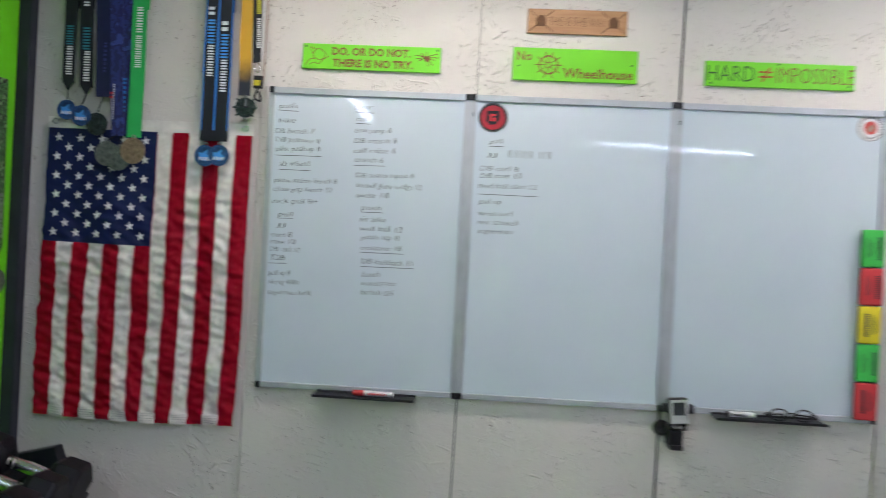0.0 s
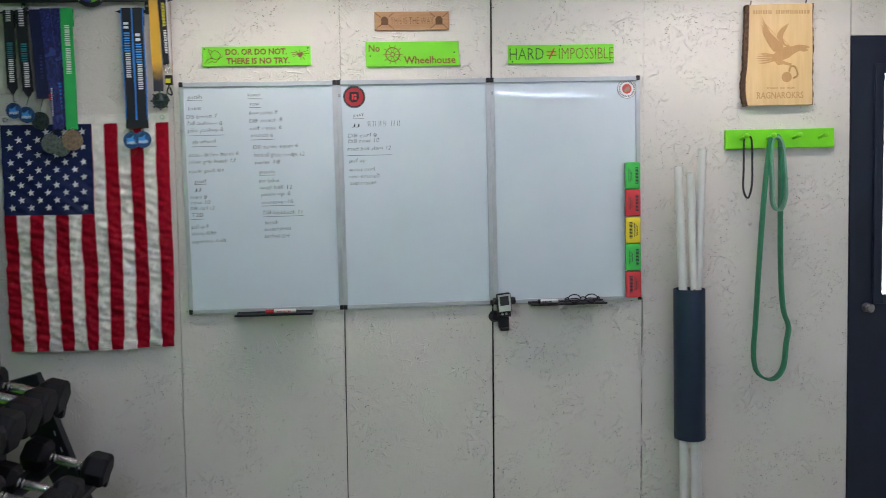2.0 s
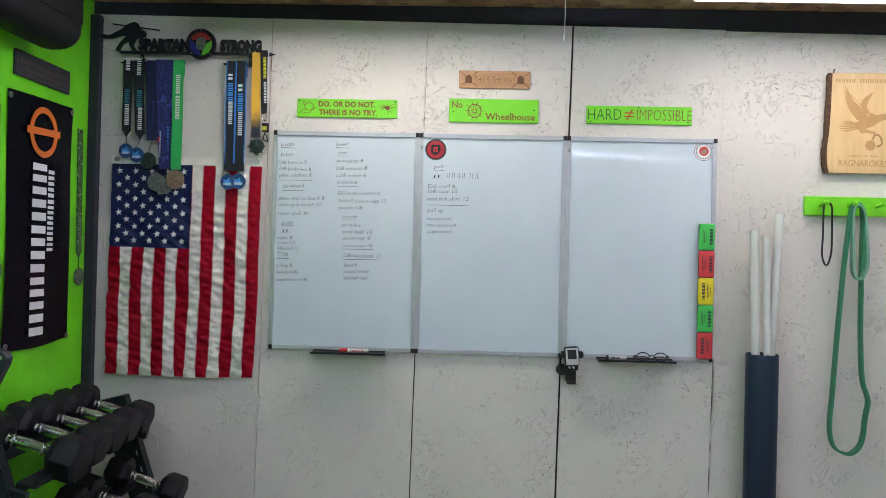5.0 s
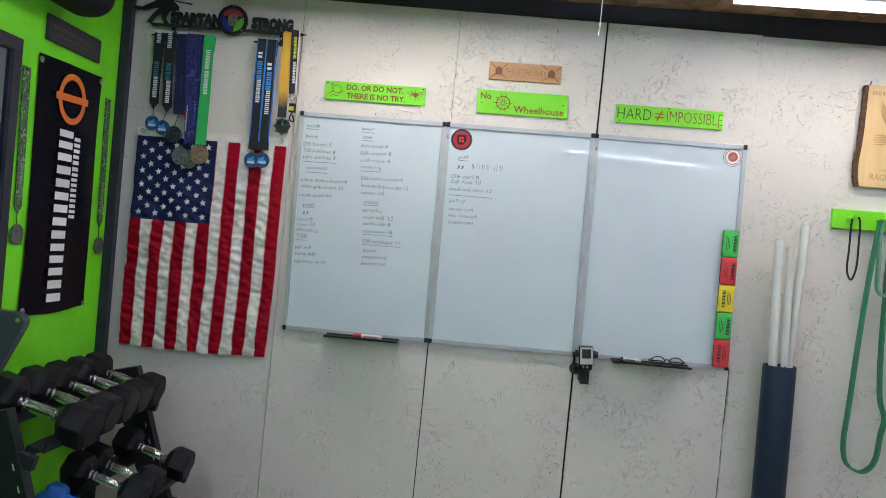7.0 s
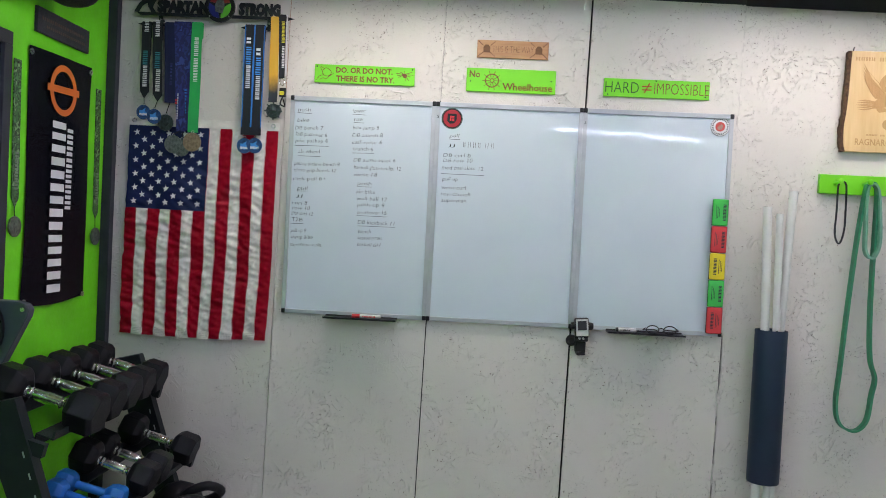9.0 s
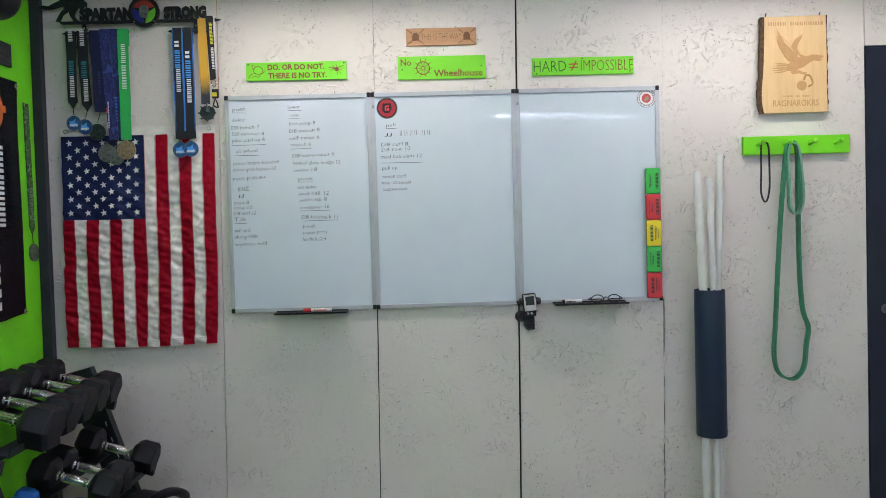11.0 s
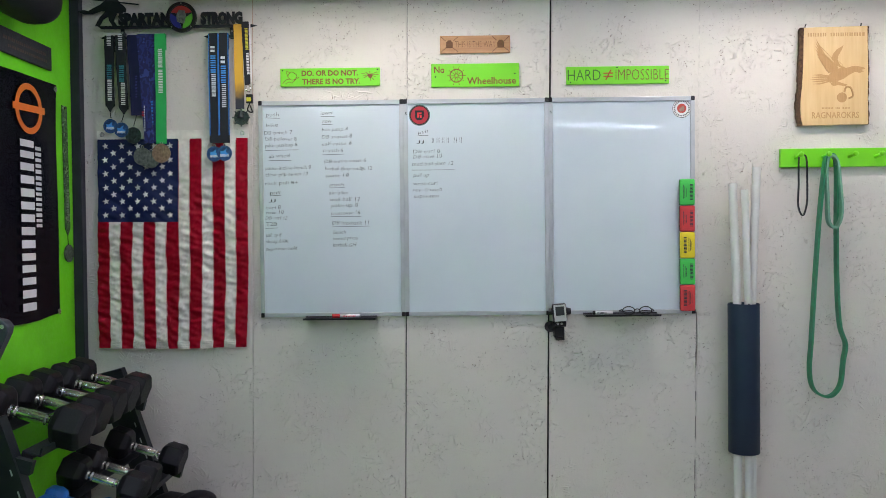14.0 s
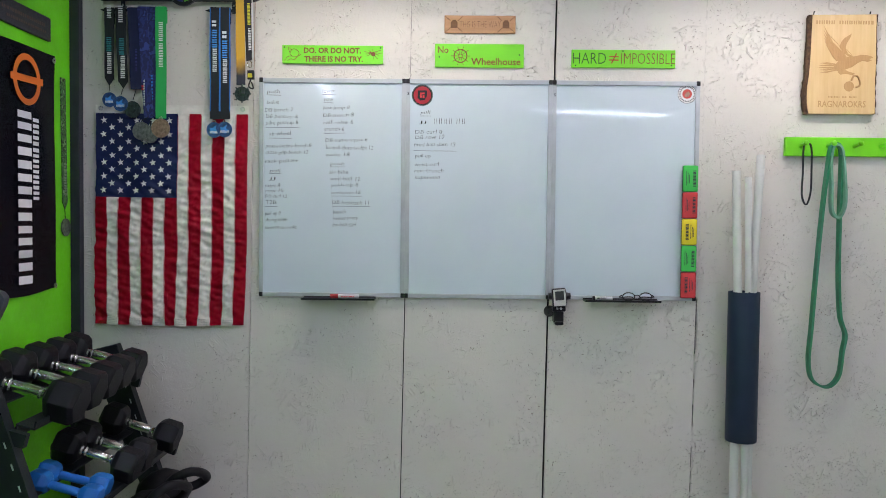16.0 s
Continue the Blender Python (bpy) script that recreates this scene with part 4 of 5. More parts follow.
for k in range(9):
    # feathers of the raised wing, from tip to shoulder
    f = k / 8
    tip, root = (478 + 34 * f - 14 * math.sin(f * 3.1), 104 + 118 * f), (546 + 12 * f, 214 + 26 * f)
    w = 4.5 + 2.5 * math.sin(f * 3)
    mid = ((tip[0] * 0.45 + root[0] * 0.55) - 9, (tip[1] * 0.45 + root[1] * 0.55) + 7)
    plate([Q(*tip), Q(mid[0] + w, mid[1] - w), Q(root[0] + w, root[1] - w), Q(root[0] - w, root[1] + w * 0.6), Q(mid[0] - w, mid[1] + w * 0.6)], PY, PY - 0.0008 - 0.0002 * k, own)
for k in range(5):
    # tail
    y = 250 + 9 * k
    plate([Q(456 + 5 * abs(k - 2), y + 1), Q(492, y - 3), Q(532, 254 + 5 * k), Q(532, 258 + 5 * k), Q(492, y + 3)], PY, PY - 0.0008 - 0.0002 * k, own)
part("bird_drawing", own, M_ETCH, slab)
own = bmesh.new()
for a, b in (((486, 128), (560, 214)), ((484, 152), (556, 222)), ((490, 176), (548, 232)), ((500, 202), (545, 240)), ((476, 252), (532, 256)), ((468, 270), (536, 268)), ((556, 240), (612, 232)), ((552, 188), (584, 226)), ((604, 238), (648, 229)), ((540, 272), (590, 254))):
    (x0, z0), (x1, z1) = Q(*a), Q(*b)
    tube([(x0, PY - 0.0004, z0), ((x0 + x1) / 2 + 0.004, PY - 0.0004, (z0 + z1) / 2 - 0.003), (x1, PY - 0.0004, z1)], 0.0007, n=5, bm=own)
turn(own, Matrix.Translation((0, -0.0022, 0)))
part("feather_lines", own, M_ETCH, slab)
own = bmesh.new()
c = Q(572, 342)
disc(c[0], c[1], 0.021, PY, PY - 0.0004, 20, own)
tube([(Q(580, 320)[0], PY, Q(580, 320)[1]), (Q(588, 300)[0], PY, Q(588, 300)[1]), (Q(604, 304)[0], PY, Q(604, 304)[1]), (Q(612, 335)[0], PY, Q(612, 335)[1]), (Q(596, 346)[0], PY, Q(596, 346)[1])], 0.004, n=6, bm=own)
part("kettlebell_drawing", own, M_ETCH, slab)
for x in (1.375, 1.606):
    part("hanger", tube([(x, -0.012, 2.166), (x + 0.003, -0.012, 2.182), (x + 0.008, -0.006, 2.186), (x + 0.010, 0.003, 2.187)], 0.0025, n=8), M_BLACK, t)

# ---- peg rail, bands ----
t = thing("peg_rail", (1.50, 0, 1.588), "lime green wooden peg rail with four pegs", "peg rail")
part("board", box(1.272, 1.730, -0.018, 0.0035, 1.589, 1.667, 0.002), M_SIGN, t)
PEG = [1.333, 1.447, 1.556, 1.665]
for x in PEG:
    own = lathe([(0.0075, 0), (0.0065, 0.03), (0.0065, 0.045), (0.0105, 0.051), (0.0115, 0.057), (0.0075, 0.063), (0.002, 0.065)], 14)
    turn(own, pose(x, -0.018, 1.630, 82))
    part("peg", own, M_SIGN, t, smooth=True)
BX = lambda px: 1.367 + (px - 1418) * 0.00236
BZ = lambda py: 1.637 - (py - 276) * 0.00236
t = thing("resistance_band", (1.447, -0.05, 1.63), "long green rubber loop band doubled over a peg", "resistance band")
loop = [(1450, 283, -.052), (1458, 276, -.052), (1465, 280, -.050), (1470, 300, -.045), (1471, 400, -.038), (1473, 500, -.032), (1478, 575, -.030), (1488, 610, -.031), (1484, 640, -.031), (1479, 680, -.032), (1466, 699, -.034), (1449, 702, -.036), (1430, 688, -.036), (1424, 655, -.034), (1428, 600, -.032), (1434, 500, -.032), (1440, 400, -.038), (1445, 330, -.046)]
part("outer_loop", strap([(BX(a), y, BZ(b)) for a, b, y in loop], 0.029, 0.0095), M_BAND, t, smooth=True)
loop = [(1452, 284, -.046), (1460, 278, -.046), (1468, 288, -.046), (1472, 320, -.048), (1475, 375, -.050), (1468, 400, -.052), (1459, 403, -.054), (1451, 390, -.054), (1450, 350, -.052), (1449, 310, -.048)]
part("inner_loop", strap([(BX(a), y - 0.012, BZ(b)) for a, b, y in loop], 0.027, 0.0085), M_BAND2, t, "pale green inner loop", True)
t = thing("hand_strap", (1.333, -0.05, 1.63), "small black cord loop hanging on a peg", "strap")
loop = [(1409, 280, -.05), (1417, 276, -.05), (1422, 284, -.05), (1424, 320, -.045), (1424, 360, -.042), (1417, 382, -.042), (1409, 366, -.042), (1409, 330, -.045)]
part("loop", strap([(BX(a) - 0.012, y, BZ(b)) for a, b, y in loop], 0.010, 0.004), M_BLACKR, t)

# ---- pipe holder ----
t = thing("pipe_holder", (1.125, -0.075, 0.38), "dark navy vinyl tube on the wall holding white pipes", "tube holder")
PXc, PYc = 1.094, -0.074
own = bmesh.new()
n = 40
R = []
for r, zz in ((0.061, 0.411), (0.0625, 0.415), (0.0625, 1.023), (0.061, 1.027), (0.057, 1.025), (0.057, 0.413)):
    R.append([own.verts.new((PXc + r * math.cos(2 * math.pi * i / n), PYc + r * math.sin(2 * math.pi * i / n), zz)) for i in range(n)])
for j in range(len(R)):
    a, b = R[j], R[(j + 1) % len(R)]
    for i in range(n):
        own.faces.new((a[i], a[(i + 1) % n], b[(i + 1) % n], b[i]))
part("tube", own, M_FOAM, t, smooth=True)
for zz in (0.50, 0.88):
    part("bracket", box(PXc - 0.02, PXc + 0.02, -0.0145, 0.0035, zz, zz + 0.05, 0.002), M_BLACK, t)
part("strap_end", box(PXc - 0.004, PXc + 0.002, PYc - 0.0615, PYc - 0.0575, 1.008, 1.030), M_BLACK, t)
for x0, y0, x1, y1, zt, r in ((1.062, -0.092, 1.048, -0.080, 1.520, 0.0168), (1.104, -0.098, 1.095, -0.088, 1.494, 0.0142), (1.128, -0.070, 1.155, -0.060, 1.588, 0.0170)):
    p = thing("plastic_pipe", (x0, y0, 0), "long white plastic pipe standing in the holder", "pipe", "white pipes")
    own = rod((x0, y0, 0.0), (x0, y0, 1.0), r, 20)
    rod((x0, y0, 1.0), (x1, y1, zt), r, 20, own)
    part("pipe", own, M_PVC, p, smooth=True)
    # the pipe is solid; a dark disc paints the shade inside its open end
    part("bore", rod((x1, y1, zt - 0.002), (x1 + (x1 - x0) * 0.002, y1, zt + 0.0006), r * 0.75, 16), M_GAP, p)

# ---- flag ----
FX0, FX1, FZ0, FZ1 = -1.607, -0.971, 0.858, 1.774
flag = thing("flag", (-1.29, -0.01, FZ0), "red, white and blue striped flag hung upright on the wall", "flag")


def ripple(x, z):
    """Depth of the hanging cloth: shallow folds that fade out towards the heading."""
    k = min(1.0, (FZ1 - z) / 0.35)
    p = noise.noise(Vector((x * 9.0, z * 7.0, 0.3))) * 0.012 + noise.noise(Vector((x * 16.0 + z * 5, z * 34.0, 1.7))) * 0.007 + noise.noise(Vector((x * 22.0, z * 48.0 + x * 12, 3.0))) * 0.0075
    return -0.018 + k * p


def sway(x, z):
    k = (FZ1 - z) / (FZ1 - FZ0)
    return x + 0.010 * (1 - k) + 0.004 * k * math.sin(z * 9) * (1 if x < -1.3 else -1) - 0.002 * k, z - k * 0.006 * math.sin((x - FX0) / (FX1 - FX0) * math.pi)


def cloth_patch(x0, x1, z0, z1, nx, nz, off=0.0, thick=0.0012, pucker=0.0):
    own = bmesh.new()
    G = []
    for i in range(nx + 1):
        col = []
        for j in range(nz + 1):
            x, z = x0 + (x1 - x0) * i / nx, z0 + (z1 - z0) * j / nz
            sx, sz = sway(x, z)
            fold = 0.42 * noise.noise(Vector((x * 25.0 + z * 6.0, z * 40.0 - x * 30.0, x0 * 37.0))) + 0.58 * noise.noise(Vector((x * 50.0 + z * 25.0, z * 88.0 - x * 70.0, x0 * 21.0)))
            puff = math.sin(math.pi * i / nx) * (0.0008 + pucker * fold)
            y = ripple(x, z) - off - puff
            col.append((own.verts.new((sx, y, sz)), own.verts.new((sx, y + thick, sz))))
        G.append(col)
    for i in range(nx):
        for j in range(nz):
            a, b, c, d = G[i][j], G[i + 1][j], G[i + 1][j + 1], G[i][j + 1]
            own.faces.new((a[0], b[0], c[0], d[0]))
            own.faces.new((a[1], d[1], c[1], b[1]))
    for i in range(nx):
        own.faces.new((G[i][0][0], G[i][0][1], G[i + 1][0][1], G[i + 1][0][0]))
        own.faces.new((G[i][nz][0], G[i + 1][nz][0], G[i + 1][nz][1], G[i][nz][1]))
    for j in range(nz):
        own.faces.new((G[0][j][0], G[0][j + 1][0], G[0][j + 1][1], G[0][j][1]))
        own.faces.new((G[nx][j][0], G[nx][j][1], G[nx][j + 1][1], G[nx][j + 1][0]))
    return own


SW = (FX1 - FX0) / 13
HEAD, CZ = 1.739, 1.391
for i in range(13):
    z1 = CZ if i < 7 else HEAD
    nz = 200 if i >= 7 else 124
    part("stripe", cloth_patch(FX0 + SW * i, FX0 + SW * (i + 1), FZ0, z1, 11, nz, pucker=0.0058), M_WHITE if i % 2 else M_RED, flag, smooth=True)
    if i % 2:
        part("hem", cloth_patch(FX0 + SW * i - 0.001, FX0 + SW * (i + 1) + 0.001, FZ0 - 0.002, FZ0 + 0.030, 4, 4, 0.0012), M_WHITE, flag, smooth=True)


def stitches(pts):
    """Short thread ends standing a little proud of the cloth."""
    vs, fs = [], []
    for x, z, dx, dz in pts:
        k = len(vs)
        for a, b in ((-1, -1), (1, -1), (1, 1), (-1, 1)):
            sx, sz = sway(x + a * dx, z + b * dz)
            vs.append((sx, ripple(x, z) - 0.0028, sz))
            vs.append((sx, ripple(x, z) + 0.0002, sz))
        fs.append((k, k + 2, k + 4, k + 6))
        for q in range(4):
            a, b = k + 2 * q, k + (2 * q + 2) % 8
            fs.append((a, a + 1, b + 1, b))
    own = bmesh.new()
    bv = [own.verts.new(v) for v in vs]
    for f in fs:
        own.faces.new([bv[q] for q in f])
    return own


for i in range(1, 13):
    top = HEAD if i >= 7 else CZ
    side = 0.0016 if i % 2 else -0.0016
    n = int((top - FZ0 - 0.034) / 0.0068)
    part("stitching", stitches([(FX0 + SW * i + side, FZ0 + 0.034 + 0.0068 * q, 0.0013, 0.0019) for q in range(n)]), M_RED, flag, "row of red thread stitches")
for i in range(1, 13, 2):
    part("stitching", stitches([(FX0 + SW * i + 0.005 + 0.0065 * q, FZ0 + zz, 0.0018, 0.0008) for q in range(7) for zz in (0.006, 0.013, 0.020, 0.027)]), M_HEMTHREAD, flag, "rows of grey hem stitches")
canton = part("canton", cloth_patch(FX0, FX0 + SW * 7, CZ, HEAD, 48, 60), M_BLUE, flag, "navy field with white stars", True)
part("heading", cloth_patch(FX0 - 0.002, FX1 + 0.004, HEAD, FZ1, 40, 3, 0.0006), M_WHITE, flag, "white canvas heading", True)
for x in (FX0 + 0.022, FX1 - 0.022):
    part("grommet", ring(x + 0.010, 1.759, 0.010, 0.005, -0.0195, -0.0225, 20), M_STEEL, flag, "brass eyelet")
cw, ch = SW * 7, HEAD - CZ
for a in range(11):
    for bb in range(9):
        if (a + bb) % 2 == 0:
            x, z = FX0 + cw * (bb + 1) / 10, CZ + ch * (a + 1) / 12
            sx, sz = sway(x, z)
            pts = []
            for q in range(10):
                r = 0.0148 if q % 2 == 0 else 0.006
                th = math.pi / 2 + math.pi * q / 5 + 0.15
                pts.append((sx + r * math.cos(th), sz + r * math.sin(th)))
            y = min(ripple(x, z), ripple(x + .01, z), ripple(x - .01, z), ripple(x, z + .01), ripple(x, z - .01)) - 0.0012
            part("star", plate(pts, y, y + 0.0008), M_STAR, canton)

# ---- medal hanger ----
GXm = lambda px: -1.583 + (px - 162) * 0.00232
GZm = lambda py: 2.207 - (py - 34) * 0.00232
hanger = thing("medal_hanger", (-1.25, 0, 2.14), "black steel medal hanger with cut-out words and a round badge", "medal hanger")
HY = -0.030
own = plate([(-1.56, 2.187), (-0.955, 2.187), (-0.955, 2.180), (-0.905, 2.194), (-0.955, 2.206), (-0.955, 2.200), (-1.575, 2.200)], HY, HY - 0.004)
part("bar", own, M_FRAME, hanger)
part("lettering", letters("SPARTAN", FRONT(GXm(203), HY, 2.200), GXm(297) - GXm(203), 0.054, 0.004, 0.085), M_FRAME, hanger)
part("lettering", letters("STRONG", FRONT(GXm(352), HY, 2.200), GXm(427) - GXm(351), 0.054, 0.004, 0.085), M_FRAME, hanger)
for a, b, tip in ((-1.565, -1.285, 1), (-1.130, -0.985, -1)):
    if tip > 0:
        pts = [(a, 2.150), (a + 0.02, 2.144), (b - 0.03, 2.144), (b - 0.03, 2.139), (b, 2.151), (b - 0.03, 2.160), (b - 0.03, 2.156), (a + 0.02, 2.156)]
    else:
        pts = [(a, 2.151), (a + 0.03, 2.139), (a + 0.03, 2.144), (b, 2.144), (b, 2.156), (a + 0.03, 2.156), (a + 0.03, 2.160)]
    part("hook_bar", plate(pts, HY - 0.001, HY - 0.005), M_FRAME, hanger)
for x in (-1.472, -1.012):
    part("tab", plate([(x - 0.008, 2.140), (x + 0.008, 2.140), (x + 0.008, 2.190), (x - 0.008, 2.190)], HY + 0.0005, HY + 0.0035), M_FRAME, hanger)
    part("standoff", rod((x, HY + 0.0035, 2.172), (x, 0.0, 2.172), 0.006, 12), M_FRAME, hanger)
    part("screw", disc(x, 2.172, 0.004, HY, HY - 0.003, 12), M_STEEL, hanger)
bx, bz = GXm(319), GZm(24)
part("badge", disc(bx, bz, 0.063, HY - 0.0045, HY - 0.0125, 48, bev=0.002), M_FRAME, hanger, "round black badge")
part("badge_rim", ring(bx, bz, 0.063, 0.051, HY - 0.0125, HY - 0.0165, 48), M_BLACK, hanger)
for k, (mat, a0, a1) in enumerate(((paint("badge red", (0.30, 0.025, 0.02), 0.4), 25, 155), (paint("badge green", (0.10, 0.42, 0.03), 0.4), -85, 20), (paint("badge blue", (0.015, 0.02, 0.20), 0.4), 160, 270))):
    pts = [(bx + 0.012 * math.cos(radians((a0 + a1) / 2)), bz + 0.012 * math.sin(radians((a0 + a1) / 2)))]
    for i in range(13):
        a = radians(a0 + (a1 - a0) * i / 12)
        pts.append((bx + 0.047 * math.cos(a), bz + 0.047 * math.sin(a)))
    part("badge_field", plate(pts, HY - 0.0126, HY - 0.0145), mat, hanger)
part("badge_emblem", plate([(bx - 0.018, bz - 0.02), (bx + 0.012, bz - 0.028), (bx + 0.020, bz + 0.004), (bx + 0.016, bz + 0.026), (bx - 0.010, bz + 0.030), (bx - 0.020, bz + 0.008)], HY - 0.0146, HY - 0.016), M_PEWTER, hanger)
for a in (90, 225, 315):
    part("rivet", disc(bx + 0.057 * math.cos(radians(a)), bz + 0.057 * math.sin(radians(a)), 0.003, HY - 0.0165, HY - 0.018, 10), M_STEEL, hanger)
# plain cut-out figure at the end of the bar
own = plate([(-1.660, 2.262), (-1.635, 2.268), (-1.612, 2.264), (-1.590, 2.276), (-1.562, 2.290), (-1.535, 2.312), (-1.508, 2.322), (-1.492, 2.316), (-1.476, 2.290), (-1.470, 2.258), (-1.486, 2.262), (-1.500, 2.240), (-1.508, 2.222), (-1.492, 2.200), (-1.512, 2.200), (-1.526, 2.222), (-1.530, 2.240), (-1.552, 2.226), (-1.566, 2.200), (-1.586, 2.200), (-1.566, 2.236), (-1.540, 2.262), (-1.560, 2.262), (-1.596, 2.250), (-1.630, 2.250)], HY, HY - 0.004)
disc(-1.478, 2.268, 0.019, HY - 0.004, HY - 0.007, 20, own)
plate([(-1.492, 2.278), (-1.470, 2.290), (-1.452, 2.272), (-1.456, 2.250), (-1.464, 2.262)], HY - 0.004, HY - 0.0065, own)
rod((-1.60, HY - 0.002, 2.312), (-1.40, HY - 0.002, 2.288), 0.003, 8, own)
part("cut_out", own, M_FRAME, hanger)


# ---- medals ----
def medal(x0, x1, ztop, zbot, rmat, label, mx, mz, r, mmat, point=False, y=-0.041, edge=None, prints=(), rot_to=None):
    """A ribbon looped over the hook bar and the medal at its lower end."""
    t = thing("medal", ((x0 + x1) / 2, y, mz), label, "medal", "race medals")
    xc, w = (x0 + x1) / 2, (x1 - x0)
    xb = rot_to if rot_to is not None else xc
    own = bmesh.new()
    nseg = 14
    L, Rr = [], []
    for i in range(nseg + 1):
        k = i / nseg
        zz = ztop + (zbot - ztop) * k
        cx = xc + (xb - xc) * k + 0.0008 * math.sin(k * 9 + x0 * 50)
        ww = w / 2 * 1.08 * (1 - 0.03 * k)
        L.append((cx - ww, zz)); Rr.append((cx + ww, zz))
    if point:
        low = [(Rr[-1][0], Rr[-1][1] + 0.03), (xb, zbot), (L[-1][0], L[-1][1] + 0.03)]
        pts = L[:-1] + [low[2], low[1], low[0]] + list(reversed(Rr[:-1]))
    else:
        pts = L + list(reversed(Rr))
    plate(pts, y, y - 0.002, own)
    box(x0 + 0.001, x1 - 0.001, y - 0.002, HY + 0.003, ztop, ztop + 0.003, bm=own)
    box(x0 + 0.001, x1 - 0.001, HY + 0.001, HY + 0.003, ztop - 0.06, ztop, bm=own)
    ribbon = part("ribbon", own, rmat, t)
    if edge:
        for s in (L, Rr):
            sg = 1 if s is L else -1
            pts = [(a, b) for a, b in s[:-1]] + [(a + sg * 0.004, b) for a, b in reversed(s[:-1])]
            part("ribbon_edge", plate(pts, y - 0.0021, y - 0.0026), edge, ribbon)
    part("ring", ring(mx, mz + r + 0.003, 0.006, 0.0042, y - 0.002, y - 0.004, 14), M_STEEL, t)
    if zbot > mz + r + 0.01:
        part("cord", rod((xb, y - 0.001, zbot + 0.004), (mx, y - 0.003, mz + r + 0.004), 0.0016, 6), M_BLACKR, t)
    md = part("medallion", disc(mx, mz, r, y - 0.003, y - 0.0075, 36, bev=0.0012), mmat, t)
    part("medallion_rim", ring(mx, mz, r, r * 0.86, y - 0.0076, y - 0.0090), mmat, md)
    if mmat is M_BLUEM:
        part("print", bars([1, .8, 1, 1], FRONT(mx - r * 0.55, y - 0.0089, mz - r * 0.45), r * 1.1, r * 0.32, 0.2, 0.0003), M_PRINT, md)
    part("medallion_relief", plate([(mx - r * .5, mz - r * .3), (mx + r * .1, mz - r * .55), (mx + r * .55, mz - r * .1), (mx + r * .2, mz + r * .15), (mx + r * .3, mz + r * .6), (mx - r * .2, mz + r * .25), (mx - r * .6, mz + r * .3)], y - 0.0076, y - 0.0088), M_SKYB if mmat is M_BLUEM else mmat, md)
    for (wd, xoff, za, zb, hh, mat) in prints:
        o = bars(wd, FRONT(xc + (xb - xc) * (ztop - za) / (ztop - zbot) + xoff, y - 0.0022, za, 90), zb - za, hh, 0.35, 0.0004)
        part("print", o, mat, ribbon)
    return t


X, Z = GXm, GZm
SV, RC, GM = [1] * 6, [1] * 4, [1, .9, 1, 1, .4, .9, 1, 1]
medal(X(181), X(197), 2.159, Z(187), M_BLACKR, "black ribbon race medal with a blue disc", X(190), Z(211), 0.029, M_BLUEM, True, -0.041, prints=((SV, 0.009, Z(166), Z(130), 0.018, M_PRINT), (RC, 0.009, Z(128), Z(104), 0.020, M_TEAL), (SV[:4], 0.009, Z(71), Z(50), 0.018, M_PRINT)))
medal(X(200), X(217), 2.159, Z(192), M_BLACKR, "black ribbon race medal with a blue disc", X(210), Z(218), 0.030, M_BLUEM, True, -0.042, prints=((SV, 0.009, Z(174), Z(136), 0.018, M_PRINT), (RC, 0.009, Z(134), Z(106), 0.021, M_TEAL), (SV[:4], 0.009, Z(79), Z(51), 0.018, M_PRINT)), rot_to=X(214))
medal(X(222), X(241), 2.159, Z(193), M_NAVYR, "navy ribbon medal with a dark disc", X(231), Z(228), 0.033, M_DARKM, False, -0.040, rot_to=X(237), prints=(([.8, 1, 1, .8], 0.006, Z(162), Z(124), 0.008, M_PURPLE),))
medal(X(240), X(256), 2.159, Z(243), M_PURPLE, "blue printed ribbon medal with a pewter disc", X(247), Z(266), 0.036, M_PEWTER, False, -0.043, rot_to=X(259), prints=(([1] * 8, -0.012, Z(222), Z(178), 0.005, M_PRINT), ([1], -0.012, Z(196), Z(188), 0.010, M_REDP)))
medal(X(256), X(273), 2.159, Z(240), M_PURPLE, "blue printed ribbon medal with a pewter disc", X(262), Z(272), 0.034, M_PEWTER, False, -0.040, rot_to=X(264), prints=(([.8, 1, 1, .8], 0.006, Z(212), Z(170), 0.009, M_BLUEE),))
medal(X(273), X(291), 2.159, Z(244), M_LIME2, "bright green ribbon medal with a bronze disc", X(282), Z(261), 0.038, M_BRONZE, False, -0.046, prints=((GM, 0.009, Z(156), Z(116), 0.018, M_PRINT), ([1, 1, 1, 1, 1], 0.009, Z(112), Z(80), 0.018, M_PRINT)))
medal(X(367), X(384), 2.159, Z(244), M_BLACKR, "black and blue ribbon race medal with a blue disc", X(375), Z(263), 0.031, M_BLUEM, False, -0.041, M_BLUEE, ((SV, 0.009, Z(163), Z(124), 0.018, M_PRINT), (RC, 0.009, Z(122), Z(92), 0.021, M_SKYB), ([1], 0.006, Z(86), Z(76), 0.018, M_PRINT)))
medal(X(385), X(403), 2.159, Z(244), M_BLACKR, "black and blue ribbon race medal with a blue disc", X(394), Z(262), 0.031, M_BLUEM, False, -0.043, M_BLUEE, ((SV, 0.009, Z(182), Z(142), 0.018, M_PRINT), (RC, 0.009, Z(140), Z(110), 0.021, M_SKYB), ([1], 0.006, Z(106), Z(94), 0.018, M_PRINT)))
M_FADE = fade("yellow to navy ribbon", (0.62, 0.36, 0.03), (0.012, 0.014, 0.03), 0.05, 0.22)
